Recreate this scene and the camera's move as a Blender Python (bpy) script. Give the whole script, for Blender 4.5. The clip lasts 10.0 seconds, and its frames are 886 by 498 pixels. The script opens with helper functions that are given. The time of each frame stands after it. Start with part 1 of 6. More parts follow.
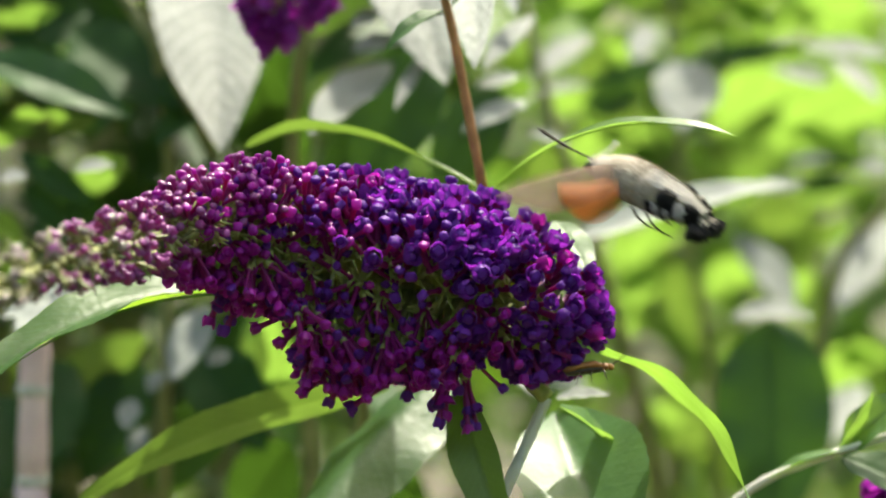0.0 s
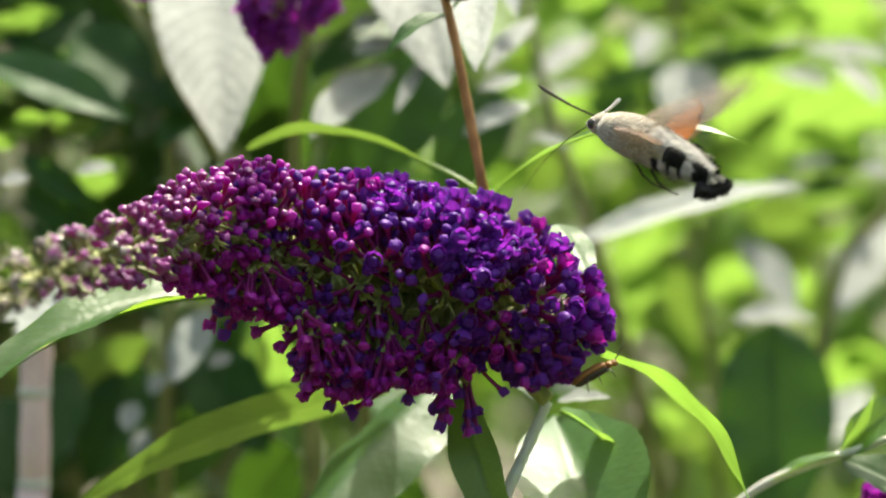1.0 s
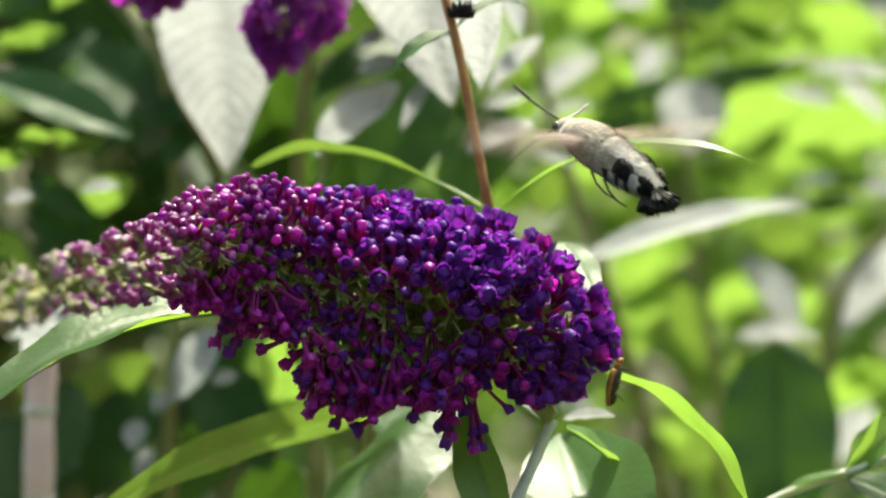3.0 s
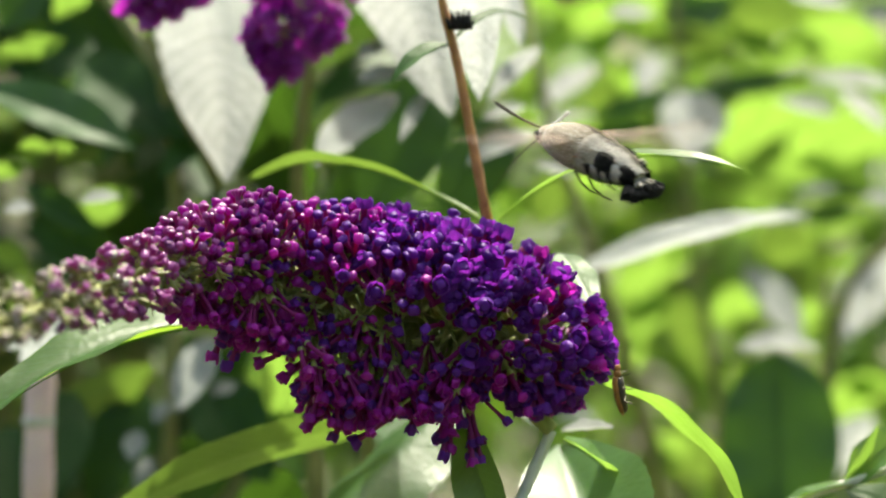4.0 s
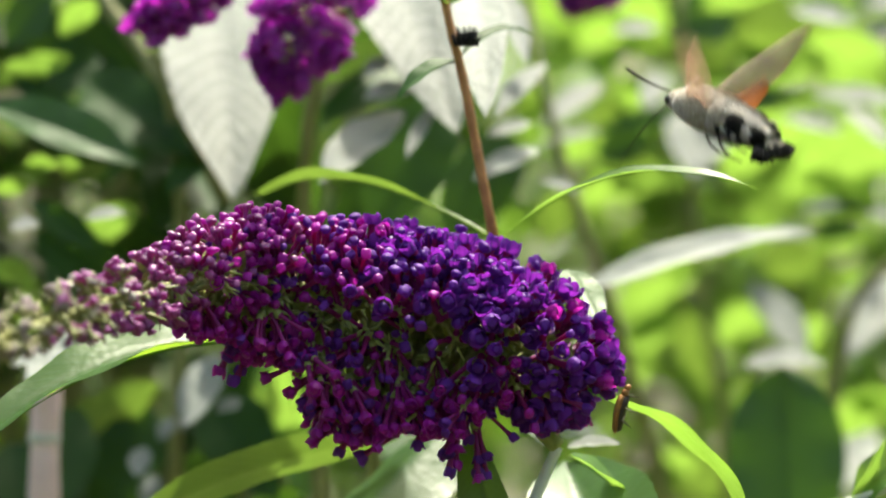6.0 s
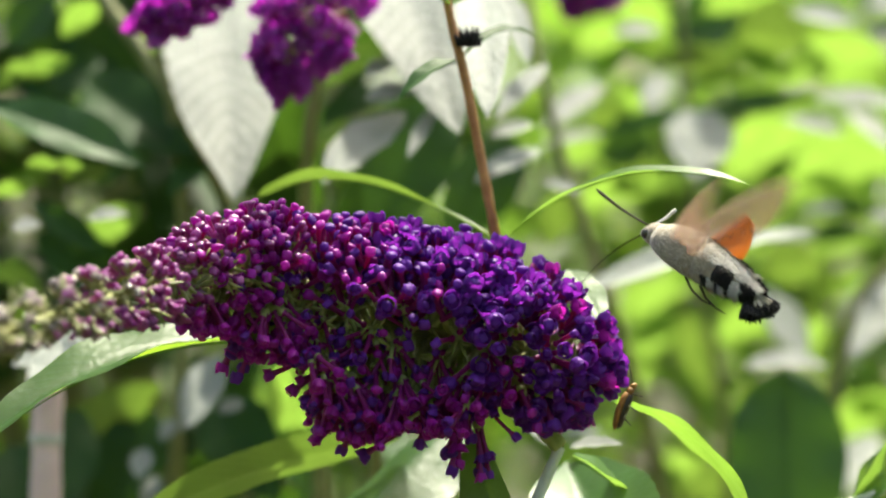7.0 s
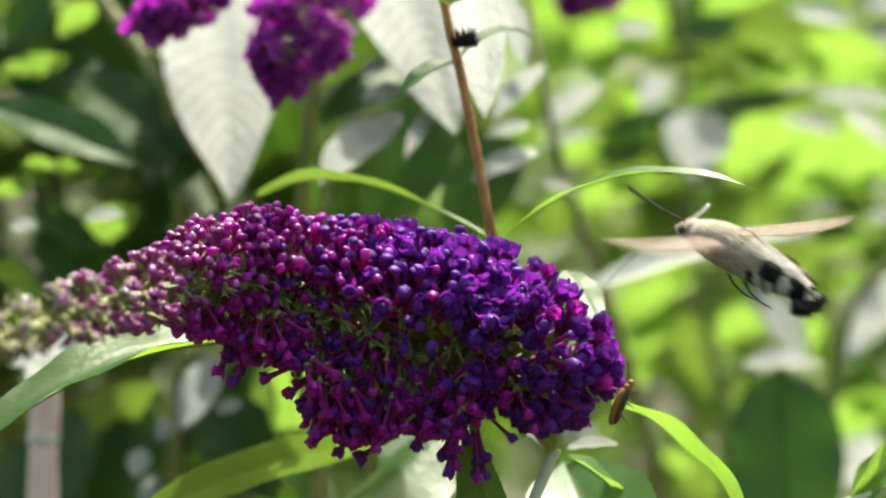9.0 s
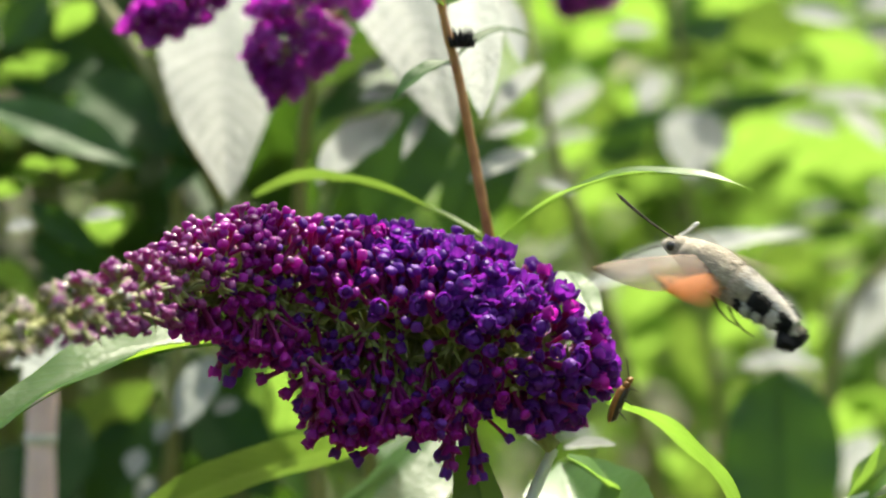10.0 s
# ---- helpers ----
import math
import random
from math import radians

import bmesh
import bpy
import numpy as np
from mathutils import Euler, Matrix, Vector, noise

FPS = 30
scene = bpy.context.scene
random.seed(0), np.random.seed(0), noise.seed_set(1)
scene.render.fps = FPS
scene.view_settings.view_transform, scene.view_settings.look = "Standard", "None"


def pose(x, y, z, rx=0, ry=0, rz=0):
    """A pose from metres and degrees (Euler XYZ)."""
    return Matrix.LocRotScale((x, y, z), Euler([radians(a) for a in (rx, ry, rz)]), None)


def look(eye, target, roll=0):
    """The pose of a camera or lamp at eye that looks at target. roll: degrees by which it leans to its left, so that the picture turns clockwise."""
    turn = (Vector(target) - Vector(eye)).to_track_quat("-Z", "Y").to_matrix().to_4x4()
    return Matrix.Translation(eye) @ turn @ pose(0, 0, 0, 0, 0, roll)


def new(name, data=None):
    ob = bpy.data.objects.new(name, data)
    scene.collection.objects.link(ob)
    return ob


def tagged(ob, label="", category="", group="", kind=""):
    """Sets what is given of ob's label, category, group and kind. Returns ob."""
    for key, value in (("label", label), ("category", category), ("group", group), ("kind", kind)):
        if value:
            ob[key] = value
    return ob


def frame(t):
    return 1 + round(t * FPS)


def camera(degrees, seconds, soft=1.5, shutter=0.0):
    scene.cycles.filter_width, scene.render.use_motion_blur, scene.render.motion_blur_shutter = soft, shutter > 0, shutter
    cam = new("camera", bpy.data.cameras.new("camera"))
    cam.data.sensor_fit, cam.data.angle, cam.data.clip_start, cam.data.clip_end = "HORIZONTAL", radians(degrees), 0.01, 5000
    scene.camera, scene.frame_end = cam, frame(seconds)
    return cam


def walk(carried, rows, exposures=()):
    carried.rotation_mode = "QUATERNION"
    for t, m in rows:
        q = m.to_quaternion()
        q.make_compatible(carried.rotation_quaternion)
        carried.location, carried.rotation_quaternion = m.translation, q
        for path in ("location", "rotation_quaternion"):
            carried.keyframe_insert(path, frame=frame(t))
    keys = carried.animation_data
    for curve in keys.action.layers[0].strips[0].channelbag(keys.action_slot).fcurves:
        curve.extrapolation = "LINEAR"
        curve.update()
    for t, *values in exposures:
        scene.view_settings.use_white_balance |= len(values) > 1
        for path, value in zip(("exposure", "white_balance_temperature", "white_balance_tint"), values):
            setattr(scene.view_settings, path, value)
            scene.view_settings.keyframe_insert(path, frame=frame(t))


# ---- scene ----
# ---------- camera ----------
cam = camera(20.0, 10.0, soft=2.1, shutter=0.8)
cam.data.dof.use_dof = True
cam.data.dof.focus_distance = 0.632
cam.data.dof.aperture_fstop = 7.5
walk(cam, [
    (0, pose(-0.00000, -0.6500, 1.20000, 87.000, 0.0, 0.000)), (0.5, pose(-0.00021, -0.6500, 1.20040, 87.005, 0.0, 0.031)),
    (1, pose(0.00076, -0.6500, 1.20056, 87.019, 0.0, 0.087)), (1.5, pose(0.00113, -0.6500, 1.20040, 87.045, 0.0, 0.120)),
    (2, pose(0.00035, -0.6500, 1.20056, 87.138, 0.0, 0.111)), (2.5, pose(-0.00078, -0.6500, 1.20000, 87.296, 0.0, 0.090)),
    (4, pose(0.00153, -0.6500, 1.20114, 87.630, 0.0, 0.234)), (4.5, pose(0.00075, -0.6500, 1.20078, 87.662, 0.0, 0.244)),
    (5, pose(0.00038, -0.6500, 1.20078, 87.722, 0.0, 0.290)), (5.5, pose(0.00113, -0.6500, 1.20153, 87.872, 0.0, 0.317)),
    (7, pose(-0.00003, -0.6500, 1.19962, 88.139, 0.0, 0.294)), (7.5, pose(0.00038, -0.6500, 1.20076, 88.097, 0.0, 0.251)),
    (8, pose(0.00153, -0.6500, 1.20115, 88.063, 0.0, 0.272)), (8.5, pose(0.00153, -0.6500, 1.20078, 88.077, 0.0, 0.272)),
    (9, pose(0.00075, -0.6500, 1.20078, 88.057, 0.0, 0.284)), (9.5, pose(-0.00019, -0.6500, 1.20078, 88.057, 0.0, 0.230)),
    (10, pose(0.00133, -0.6500, 1.20096, 88.050, 0.0, 0.265)),
], exposures=[(0, 1.38, 7150, 1), (10, 1.38, 7150, 1)])

# ---------- sky and sun ----------
SUN_DIR = Vector((0.15, 0.42, 0.88)).normalized()
world = bpy.data.worlds.new("world")
scene.world = world
world.use_nodes = True
wn = world.node_tree.nodes
wl = world.node_tree.links
sky = wn.new("ShaderNodeTexSky")
sky.sky_type = 'NISHITA'
sky.sun_disc = False
sky.air_density = 0.8
sky.dust_density = 5.0
sky.ozone_density = 0.6
sky.sun_elevation = math.asin(SUN_DIR.z)
sky.sun_rotation = math.atan2(SUN_DIR.x, SUN_DIR.y)
wn["Background"].inputs["Strength"].default_value = 0.20
wl.new(sky.outputs[0], wn["Background"].inputs["Color"])
sun_data = bpy.data.lights.new("sun", 'SUN')
sun_data.energy = 4.2
sun_data.angle = radians(0.53)
sun_data.color = (1.0, 0.955, 0.88)
sun = new("sun", sun_data)
sun.matrix_world = look(SUN_DIR * 6.0, (0, 0, 0))


# ---------- material helpers ----------
def mat_new(name):
    m = bpy.data.materials.new(name)
    m.use_nodes = True
    nt = m.node_tree
    for n in list(nt.nodes):
        nt.nodes.remove(n)
    out = nt.nodes.new("ShaderNodeOutputMaterial")
    return m, nt, out


def node(nt, kind, **sockets):
    n = nt.nodes.new(kind)
    for key, value in sockets.items():
        n.inputs[key.replace("_", " ")].default_value = value
    return n


def ramp(nt, fac, stops):
    r = nt.nodes.new("ShaderNodeValToRGB")
    while len(r.color_ramp.elements) < len(stops):
        r.color_ramp.elements.new(0.5)
    for e, (p, c) in zip(r.color_ramp.elements, stops):
        e.position = p
        e.color = (*c, 1.0)
    nt.links.new(fac, r.inputs["Fac"])
    return r.outputs["Color"]


def noise_fac(nt, scale, detail=4.0, coords="Object"):
    tc = nt.nodes.new("ShaderNodeTexCoord")
    n = node(nt, "ShaderNodeTexNoise", Scale=scale, Detail=detail)
    nt.links.new(tc.outputs[coords], n.inputs["Vector"])
    return n.outputs["Fac"]


def mix_col(nt, fac, a, b, blend='MIX'):
    m = nt.nodes.new("ShaderNodeMix")
    m.data_type = 'RGBA'
    m.blend_type = blend
    for sock, value in (("Factor", fac), ("A", a), ("B", b)):
        target = [s for s in m.inputs if s.name == sock and (s.type == ('VALUE' if sock == "Factor" else 'RGBA'))][0]
        if isinstance(value, (int, float)):
            target.default_value = value
        elif isinstance(value, tuple):
            target.default_value = (*value, 1.0)
        else:
            nt.links.new(value, target)
    return [s for s in m.outputs if s.type == 'RGBA'][0]


def leaf_material(name, top, glow, rough=0.36, translucent=0.42, spec=0.5, sheen=0.0, vein=0.6, relief=0.0006):
    """Green blade: veins from the blade's own coordinates, patchy colour, glossy cuticle, light let through."""
    m, nt, out = mat_new(name)
    L = nt.links
    tc = nt.nodes.new("ShaderNodeTexCoord")
    sep = nt.nodes.new("ShaderNodeSeparateXYZ")
    L.new(tc.outputs["UV"], sep.inputs[0])
    # herring-bone side veins: along + slope * |across|
    ab = nt.nodes.new("ShaderNodeMath")
    ab.operation = 'ABSOLUTE'
    sub = nt.nodes.new("ShaderNodeMath")
    sub.operation = 'SUBTRACT'
    sub.inputs[1].default_value = 0.5
    L.new(sep.outputs["Y"], sub.inputs[0])
    L.new(sub.outputs[0], ab.inputs[0])
    mad = nt.nodes.new("ShaderNodeMath")
    mad.operation = 'MULTIPLY_ADD'
    mad.inputs[1].default_value = -0.28
    L.new(ab.outputs[0], mad.inputs[0])
    L.new(sep.outputs["X"], mad.inputs[2])
    comb = nt.nodes.new("ShaderNodeCombineXYZ")
    L.new(mad.outputs[0], comb.inputs[0])
    wave = node(nt, "ShaderNodeTexWave", Scale=6.0, Distortion=3.0, Detail=2.0, Detail_Scale=2.0)
    wave.wave_type = 'BANDS'
    wave.bands_direction = 'X'
    L.new(comb.outputs[0], wave.inputs["Vector"])
    veins = nt.nodes.new("ShaderNodeMath")
    veins.operation = 'POWER'
    veins.inputs[1].default_value = 6.0
    L.new(wave.outputs["Fac"], veins.inputs[0])
    blot = noise_fac(nt, 60.0, 5.0)
    fine = noise_fac(nt, 900.0, 3.0)
    oi = nt.nodes.new("ShaderNodeObjectInfo")
    dark = tuple(c * 0.55 for c in top)
    col = ramp(nt, blot, [(0.3, dark), (0.7, top)])
    lite = tuple(min(1, c * 1.6 + 0.015) for c in top)
    col = mix_col(nt, 0.35, col, mix_col(nt, oi.outputs["Random"], dark, lite))
    vm = nt.nodes.new("ShaderNodeMath")
    vm.operation = 'MULTIPLY'
    vm.inputs[1].default_value = 0.35 * vein
    L.new(veins.outputs[0], vm.inputs[0])
    col = mix_col(nt, vm.outputs[0], col, lite)
    bump = node(nt, "ShaderNodeBump", Strength=0.4 * vein, Distance=relief)
    add = nt.nodes.new("ShaderNodeMath")
    add.operation = 'MULTIPLY_ADD'
    add.inputs[1].default_value = 0.6
    L.new(fine, add.inputs[0])
    soft_vein = nt.nodes.new("ShaderNodeMath")
    soft_vein.operation = 'MULTIPLY'
    soft_vein.inputs[1].default_value = 0.22
    L.new(veins.outputs[0], soft_vein.inputs[0])
    L.new(soft_vein.outputs[0], add.inputs[2])
    cells = node(nt, "ShaderNodeTexVoronoi", Scale=420.0)
    L.new(tc.outputs["Object"], cells.inputs["Vector"])
    quilt = nt.nodes.new("ShaderNodeMath")
    quilt.operation = 'MULTIPLY_ADD'
    quilt.inputs[1].default_value = -0.9
    L.new(cells.outputs["Distance"], quilt.inputs[0])
    L.new(add.outputs[0], quilt.inputs[2])
    L.new(quilt.outputs[0], bump.inputs["Height"])
    pr = node(nt, "ShaderNodeBsdfPrincipled", Roughness=rough)
    pr.inputs["Specular IOR Level"].default_value = spec
    pr.inputs["Sheen Weight"].default_value = sheen
    pr.inputs["Sheen Roughness"].default_value = 0.4
    rr = nt.nodes.new("ShaderNodeMapRange")
    rr.inputs["To Min"].default_value = rough - 0.07
    rr.inputs["To Max"].default_value = rough + 0.12
    L.new(blot, rr.inputs["Value"])
    L.new(rr.outputs[0], pr.inputs["Roughness"])
    L.new(col, pr.inputs["Base Color"])
    L.new(bump.outputs[0], pr.inputs["Normal"])
    tr = nt.nodes.new("ShaderNodeBsdfTranslucent")
    gl = mix_col(nt, vm.outputs[0], ramp(nt, blot, [(0.25, tuple(c * 0.7 for c in glow)), (0.75, glow)]), tuple(c * 0.6 for c in glow))
    L.new(gl, tr.inputs["Color"])
    mx = nt.nodes.new("ShaderNodeMixShader")
    mx.inputs[0].default_value = translucent
    L.new(pr.outputs[0], mx.inputs[1])
    L.new(tr.outputs[0], mx.inputs[2])
    L.new(mx.outputs[0], out.inputs["Surface"])
    return m


def soft_material(name, stops, rough=0.6, translucent=0.0, clear=0.0, glow=(0.5, 0.1, 0.3), scale=300.0, bump=0.3, spec=0.4, sheen=0.0, rand="", metal=0.0, sheen_tint=(1.0, 1.0, 1.0), shine_tint=(1.0, 1.0, 1.0)):
    """Mottled matter with fine relief; stops give its colours from dark to light."""
    m, nt, out = mat_new(name)
    L = nt.links
    fac = noise_fac(nt, scale, 4.0)
    if rand:
        src = nt.nodes.new("ShaderNodeObjectInfo" if rand == "object" else "ShaderNodeNewGeometry")
        sock = src.outputs["Random" if rand == "object" else "Random Per Island"]
        mm = nt.nodes.new("ShaderNodeMath")
        mm.operation = 'MULTIPLY_ADD'
        mm.inputs[1].default_value = 0.6
        sc = nt.nodes.new("ShaderNodeMath")
        sc.operation = 'MULTIPLY'
        sc.inputs[1].default_value = 0.55
        L.new(fac, sc.inputs[0])
        L.new(sock, mm.inputs[0])
        L.new(sc.outputs[0], mm.inputs[2])
        fac = mm.outputs[0]
    col = ramp(nt, fac, stops)
    pr = node(nt, "ShaderNodeBsdfPrincipled", Roughness=rough, Metallic=metal)
    pr.inputs["Specular IOR Level"].default_value = spec
    pr.inputs["Sheen Weight"].default_value = sheen
    pr.inputs["Sheen Tint"].default_value = (*sheen_tint, 1.0)
    pr.inputs["Specular Tint"].default_value = (*shine_tint, 1.0)
    L.new(col, pr.inputs["Base Color"])
    fine = noise_fac(nt, scale * 4.0, 3.0)
    bp = node(nt, "ShaderNodeBump", Strength=bump, Distance=0.0006)
    L.new(fine, bp.inputs["Height"])
    L.new(bp.outputs[0], pr.inputs["Normal"])
    if translucent > 0:
        tr = nt.nodes.new("ShaderNodeBsdfTranslucent")
        tr.inputs["Color"].default_value = (*glow, 1.0)
        mx = nt.nodes.new("ShaderNodeMixShader")
        mx.inputs[0].default_value = translucent
        L.new(pr.outputs[0], mx.inputs[1])
        L.new(tr.outputs[0], mx.inputs[2])
        if clear > 0:
            thin = nt.nodes.new("ShaderNodeMixShader")
            thin.inputs[0].default_value = clear
            L.new(mx.outputs[0], thin.inputs[1])
            L.new(nt.nodes.new("ShaderNodeBsdfTransparent").outputs[0], thin.inputs[2])
            mx = thin
        L.new(mx.outputs[0], out.inputs["Surface"])
    else:
        L.new(pr.outputs[0], out.inputs["Surface"])
    return m


# ---------- materials ----------
M_LEAF = leaf_material("leaf_green", (0.045, 0.115, 0.035), (0.28, 0.50, 0.06), rough=0.42, spec=0.62)
M_LEAF_SATIN = leaf_material("leaf_satin_green", (0.040, 0.105, 0.030), (0.36, 0.60, 0.05), rough=0.38, spec=0.24)
# darker copy of the leaf green, with shade put into the colour
M_LEAF_SHADED = leaf_material("leaf_shaded_green", (0.018, 0.056, 0.012), (0.10, 0.22, 0.02), translucent=0.22, rough=0.5, spec=0.15)
M_LEAF_DEEP = leaf_material("leaf_deep_green", (0.030, 0.085, 0.020), (0.09, 0.20, 0.025), translucent=0.26, rough=0.5, spec=0.2)
# brighter copy of the leaf green, with sun and backlight put into the colour
M_LEAF_SUNLIT = leaf_material("leaf_sunlit_green", (0.09, 0.20, 0.04), (0.24, 0.41, 0.06), translucent=0.54, spec=0.4)
M_LEAF_OLIVE = leaf_material("leaf_olive", (0.07, 0.12, 0.03), (0.18, 0.30, 0.04), translucent=0.38)
# pale grey-green that stands in for sun glare on glossy green leaves
M_LEAF_GLARE = leaf_material("leaf_glare_pale", (0.25, 0.27, 0.25), (0.30, 0.37, 0.18), rough=0.6, translucent=0.18, spec=0.22, vein=1.3, relief=0.0016)
M_STEM_RED = soft_material("stem_reddish", [(0.3, (0.25, 0.10, 0.035)), (0.7, (0.48, 0.22, 0.08))], rough=0.5, scale=150.0)
M_STEM_GREEN = soft_material("stem_olive", [(0.3, (0.12, 0.13, 0.04)), (0.7, (0.24, 0.24, 0.09))], rough=0.55, scale=120.0)
M_STEM_PALE = soft_material("stem_pale_felted", [(0.3, (0.42, 0.42, 0.36)), (0.7, (0.62, 0.60, 0.54))], rough=0.7, scale=150.0, sheen=0.3)
VIOLET = [(0.12, (0.048, 0.009, 0.122)), (0.45, (0.084, 0.015, 0.208)), (0.85, (0.142, 0.028, 0.305))]
MAGENTA = [(0.12, (0.115, 0.002, 0.135)), (0.45, (0.200, 0.004, 0.220)), (0.85, (0.360, 0.014, 0.350))]
M_PETAL = soft_material("petal_violet", VIOLET, rough=0.48, translucent=0.38, glow=(0.27, 0.022, 0.45), scale=350.0, spec=0.30, sheen=0.07, sheen_tint=(0.62, 0.42, 0.95), shine_tint=(0.75, 0.50, 1.0), rand="object")
M_PETAL_MASS = soft_material("petal_violet_mass", VIOLET, rough=0.48, translucent=0.38, glow=(0.27, 0.022, 0.45), scale=350.0, spec=0.30, sheen=0.07, sheen_tint=(0.62, 0.42, 0.95), shine_tint=(0.75, 0.50, 1.0), rand="island")
M_PETAL_RED = soft_material("petal_magenta", MAGENTA, rough=0.36, translucent=0.42, glow=(0.60, 0.022, 0.50), scale=350.0, spec=0.55, sheen=0.05, sheen_tint=(0.9, 0.55, 0.9), shine_tint=(1.0, 0.52, 0.95), rand="object")
M_PETAL_RED_MASS = soft_material("petal_magenta_mass", MAGENTA, rough=0.36, translucent=0.42, glow=(0.60, 0.022, 0.50), scale=350.0, spec=0.55, sheen=0.05, sheen_tint=(0.9, 0.55, 0.9), shine_tint=(1.0, 0.52, 0.95), rand="island")
MAUVE = [(0.12, (0.085, 0.005, 0.090)), (0.5, (0.170, 0.011, 0.165)), (0.88, (0.30, 0.045, 0.27))]
M_BUD = soft_material("bud_mauve", MAUVE, rough=0.34, translucent=0.32, glow=(0.55, 0.05, 0.35), scale=350.0, spec=0.75, rand="island")
M_BUD_TIP = soft_material("bud_grey_mauve", [(0.12, (0.07, 0.075, 0.05)), (0.5, (0.16, 0.12, 0.11)), (0.88, (0.36, 0.27, 0.28))], rough=0.24, translucent=0.2, glow=(0.4, 0.3, 0.2), scale=350.0, spec=1.0, rand="island")
M_TUBE = soft_material("corolla_tube_red_violet", [(0.2, (0.10, 0.005, 0.09)), (0.8, (0.26, 0.015, 0.17))], rough=0.45, translucent=0.32, glow=(0.62, 0.015, 0.18), scale=350.0, spec=0.3)
M_CALYX = soft_material("calyx_green", [(0.25, (0.24, 0.26, 0.07)), (0.75, (0.54, 0.55, 0.23))], rough=0.6, translucent=0.38, glow=(0.45, 0.48, 0.08), scale=400.0, sheen=0.2)
M_FUR_GREY = soft_material("fur_grey_brown", [(0.3, (0.20, 0.165, 0.125)), (0.7, (0.34, 0.29, 0.22))], rough=0.9, scale=300.0, bump=0.5, sheen=0.3, spec=0.15)
M_FUR_HAIR = soft_material("hair_grey_brown", [(0.2, (0.17, 0.14, 0.105)), (0.8, (0.46, 0.40, 0.31))], rough=0.8, scale=200.0, sheen=0.5, spec=0.2, rand="island")
M_FUR_PALE = soft_material("hair_pale_grey", [(0.2, (0.34, 0.32, 0.28)), (0.8, (0.66, 0.63, 0.57))], rough=0.8, scale=200.0, sheen=0.4, spec=0.2, rand="island")
M_FUR_BLACK = soft_material("scales_black", [(0.3, (0.008, 0.008, 0.008)), (0.8, (0.028, 0.027, 0.026))], rough=0.8, scale=500.0, bump=0.8, spec=0.2)
M_FUR_WHITE = soft_material("scales_white_and_lit_feeler", [(0.2, (0.42, 0.40, 0.37)), (0.8, (0.72, 0.70, 0.66))], rough=0.8, scale=400.0, bump=0.7, sheen=0.4)
M_EYE = soft_material("eye_dark", [(0.3, (0.02, 0.016, 0.012)), (0.7, (0.05, 0.04, 0.03))], rough=0.15, scale=900.0, bump=0.1, spec=0.6)
M_HORN = soft_material("feeler_brown", [(0.3, (0.022, 0.018, 0.013)), (0.8, (0.06, 0.05, 0.035))], rough=0.75, scale=600.0, spec=0.15)
M_WING_FORE = soft_material("wing_brown", [(0.25, (0.17, 0.115, 0.08)), (0.75, (0.32, 0.24, 0.18))], rough=0.7, translucent=0.36, clear=0.50, glow=(0.42, 0.26, 0.17), scale=260.0, sheen=0.4)
M_WING_HIND = soft_material("wing_orange", [(0.2, (0.36, 0.10, 0.015)), (0.8, (0.60, 0.21, 0.03))], rough=0.65, translucent=0.42, clear=0.18, glow=(0.85, 0.30, 0.04), scale=260.0, sheen=0.3)
M_BEETLE = soft_material("beetle_orange_brown", [(0.25, (0.11, 0.045, 0.012)), (0.8, (0.34, 0.15, 0.03))], rough=0.5, scale=500.0, spec=0.35)
M_BEETLE_DARK = soft_material("beetle_dark", [(0.3, (0.02, 0.014, 0.01)), (0.8, (0.07, 0.045, 0.025))], rough=0.4, scale=500.0)
M_SOIL = soft_material("soil", [(0.3, (0.035, 0.028, 0.018)), (0.7, (0.10, 0.085, 0.05))], rough=0.9, scale=12.0, bump=0.8)


# ---------- mesh helpers ----------
def bezier(p0, p1, p2, t):
    return p0 * (1 - t) ** 2 + p1 * (2 * t * (1 - t)) + p2 * t ** 2


def link_mesh(name, bm, mats, parent=None, label="", smooth=True):
    me = bpy.data.meshes.new(name)
    bm.to_mesh(me)
    bm.free()
    for m in (mats if isinstance(mats, (list, tuple)) else [mats]):
        me.materials.append(m)
    if smooth:
        me.polygons.foreach_set("use_smooth", [True] * len(me.polygons))
    ob = new(name, me)
    if parent is not None:
        ob.parent = parent
    if label:
        ob["label"] = label
    return ob


def part(name, bm, material, parent, label=""):
    return link_mesh(name, bm, material, parent, label)


def thing(name, at, label, category, group="", kind=""):
    e = new(name)
    e.empty_display_size = 0.01
    e.location = at
    return tagged(e, label, category, group, kind)


def frame_of(axis):
    axis = axis.normalized()
    side = axis.cross(Vector((0, 0, 1)))
    if side.length < 1e-3:
        side = axis.cross(Vector((1, 0, 0)))
    side.normalize()
    return side, side.cross(axis).normalized()


def tube(bm, pts, radii, seg=8, mat=0, cap=True):
    """A round stalk through pts with a radius at each."""
    rings = []
    for i, p in enumerate(pts):
        a = pts[min(i + 1, len(pts) - 1)] - pts[max(i - 1, 0)]
        s, u = frame_of(a)
        rings.append([bm.verts.new(p + (s * math.cos(k * math.tau / seg) + u * math.sin(k * math.tau / seg)) * radii[i]) for k in range(seg)])
    for a, b in zip(rings, rings[1:]):
        for k in range(seg):
            f = bm.faces.new((a[k], a[(k + 1) % seg], b[(k + 1) % seg], b[k]))
            f.material_index = mat
    if cap:
        for r in (rings[0][::-1], rings[-1]):
            f = bm.faces.new(r)
            f.material_index = mat


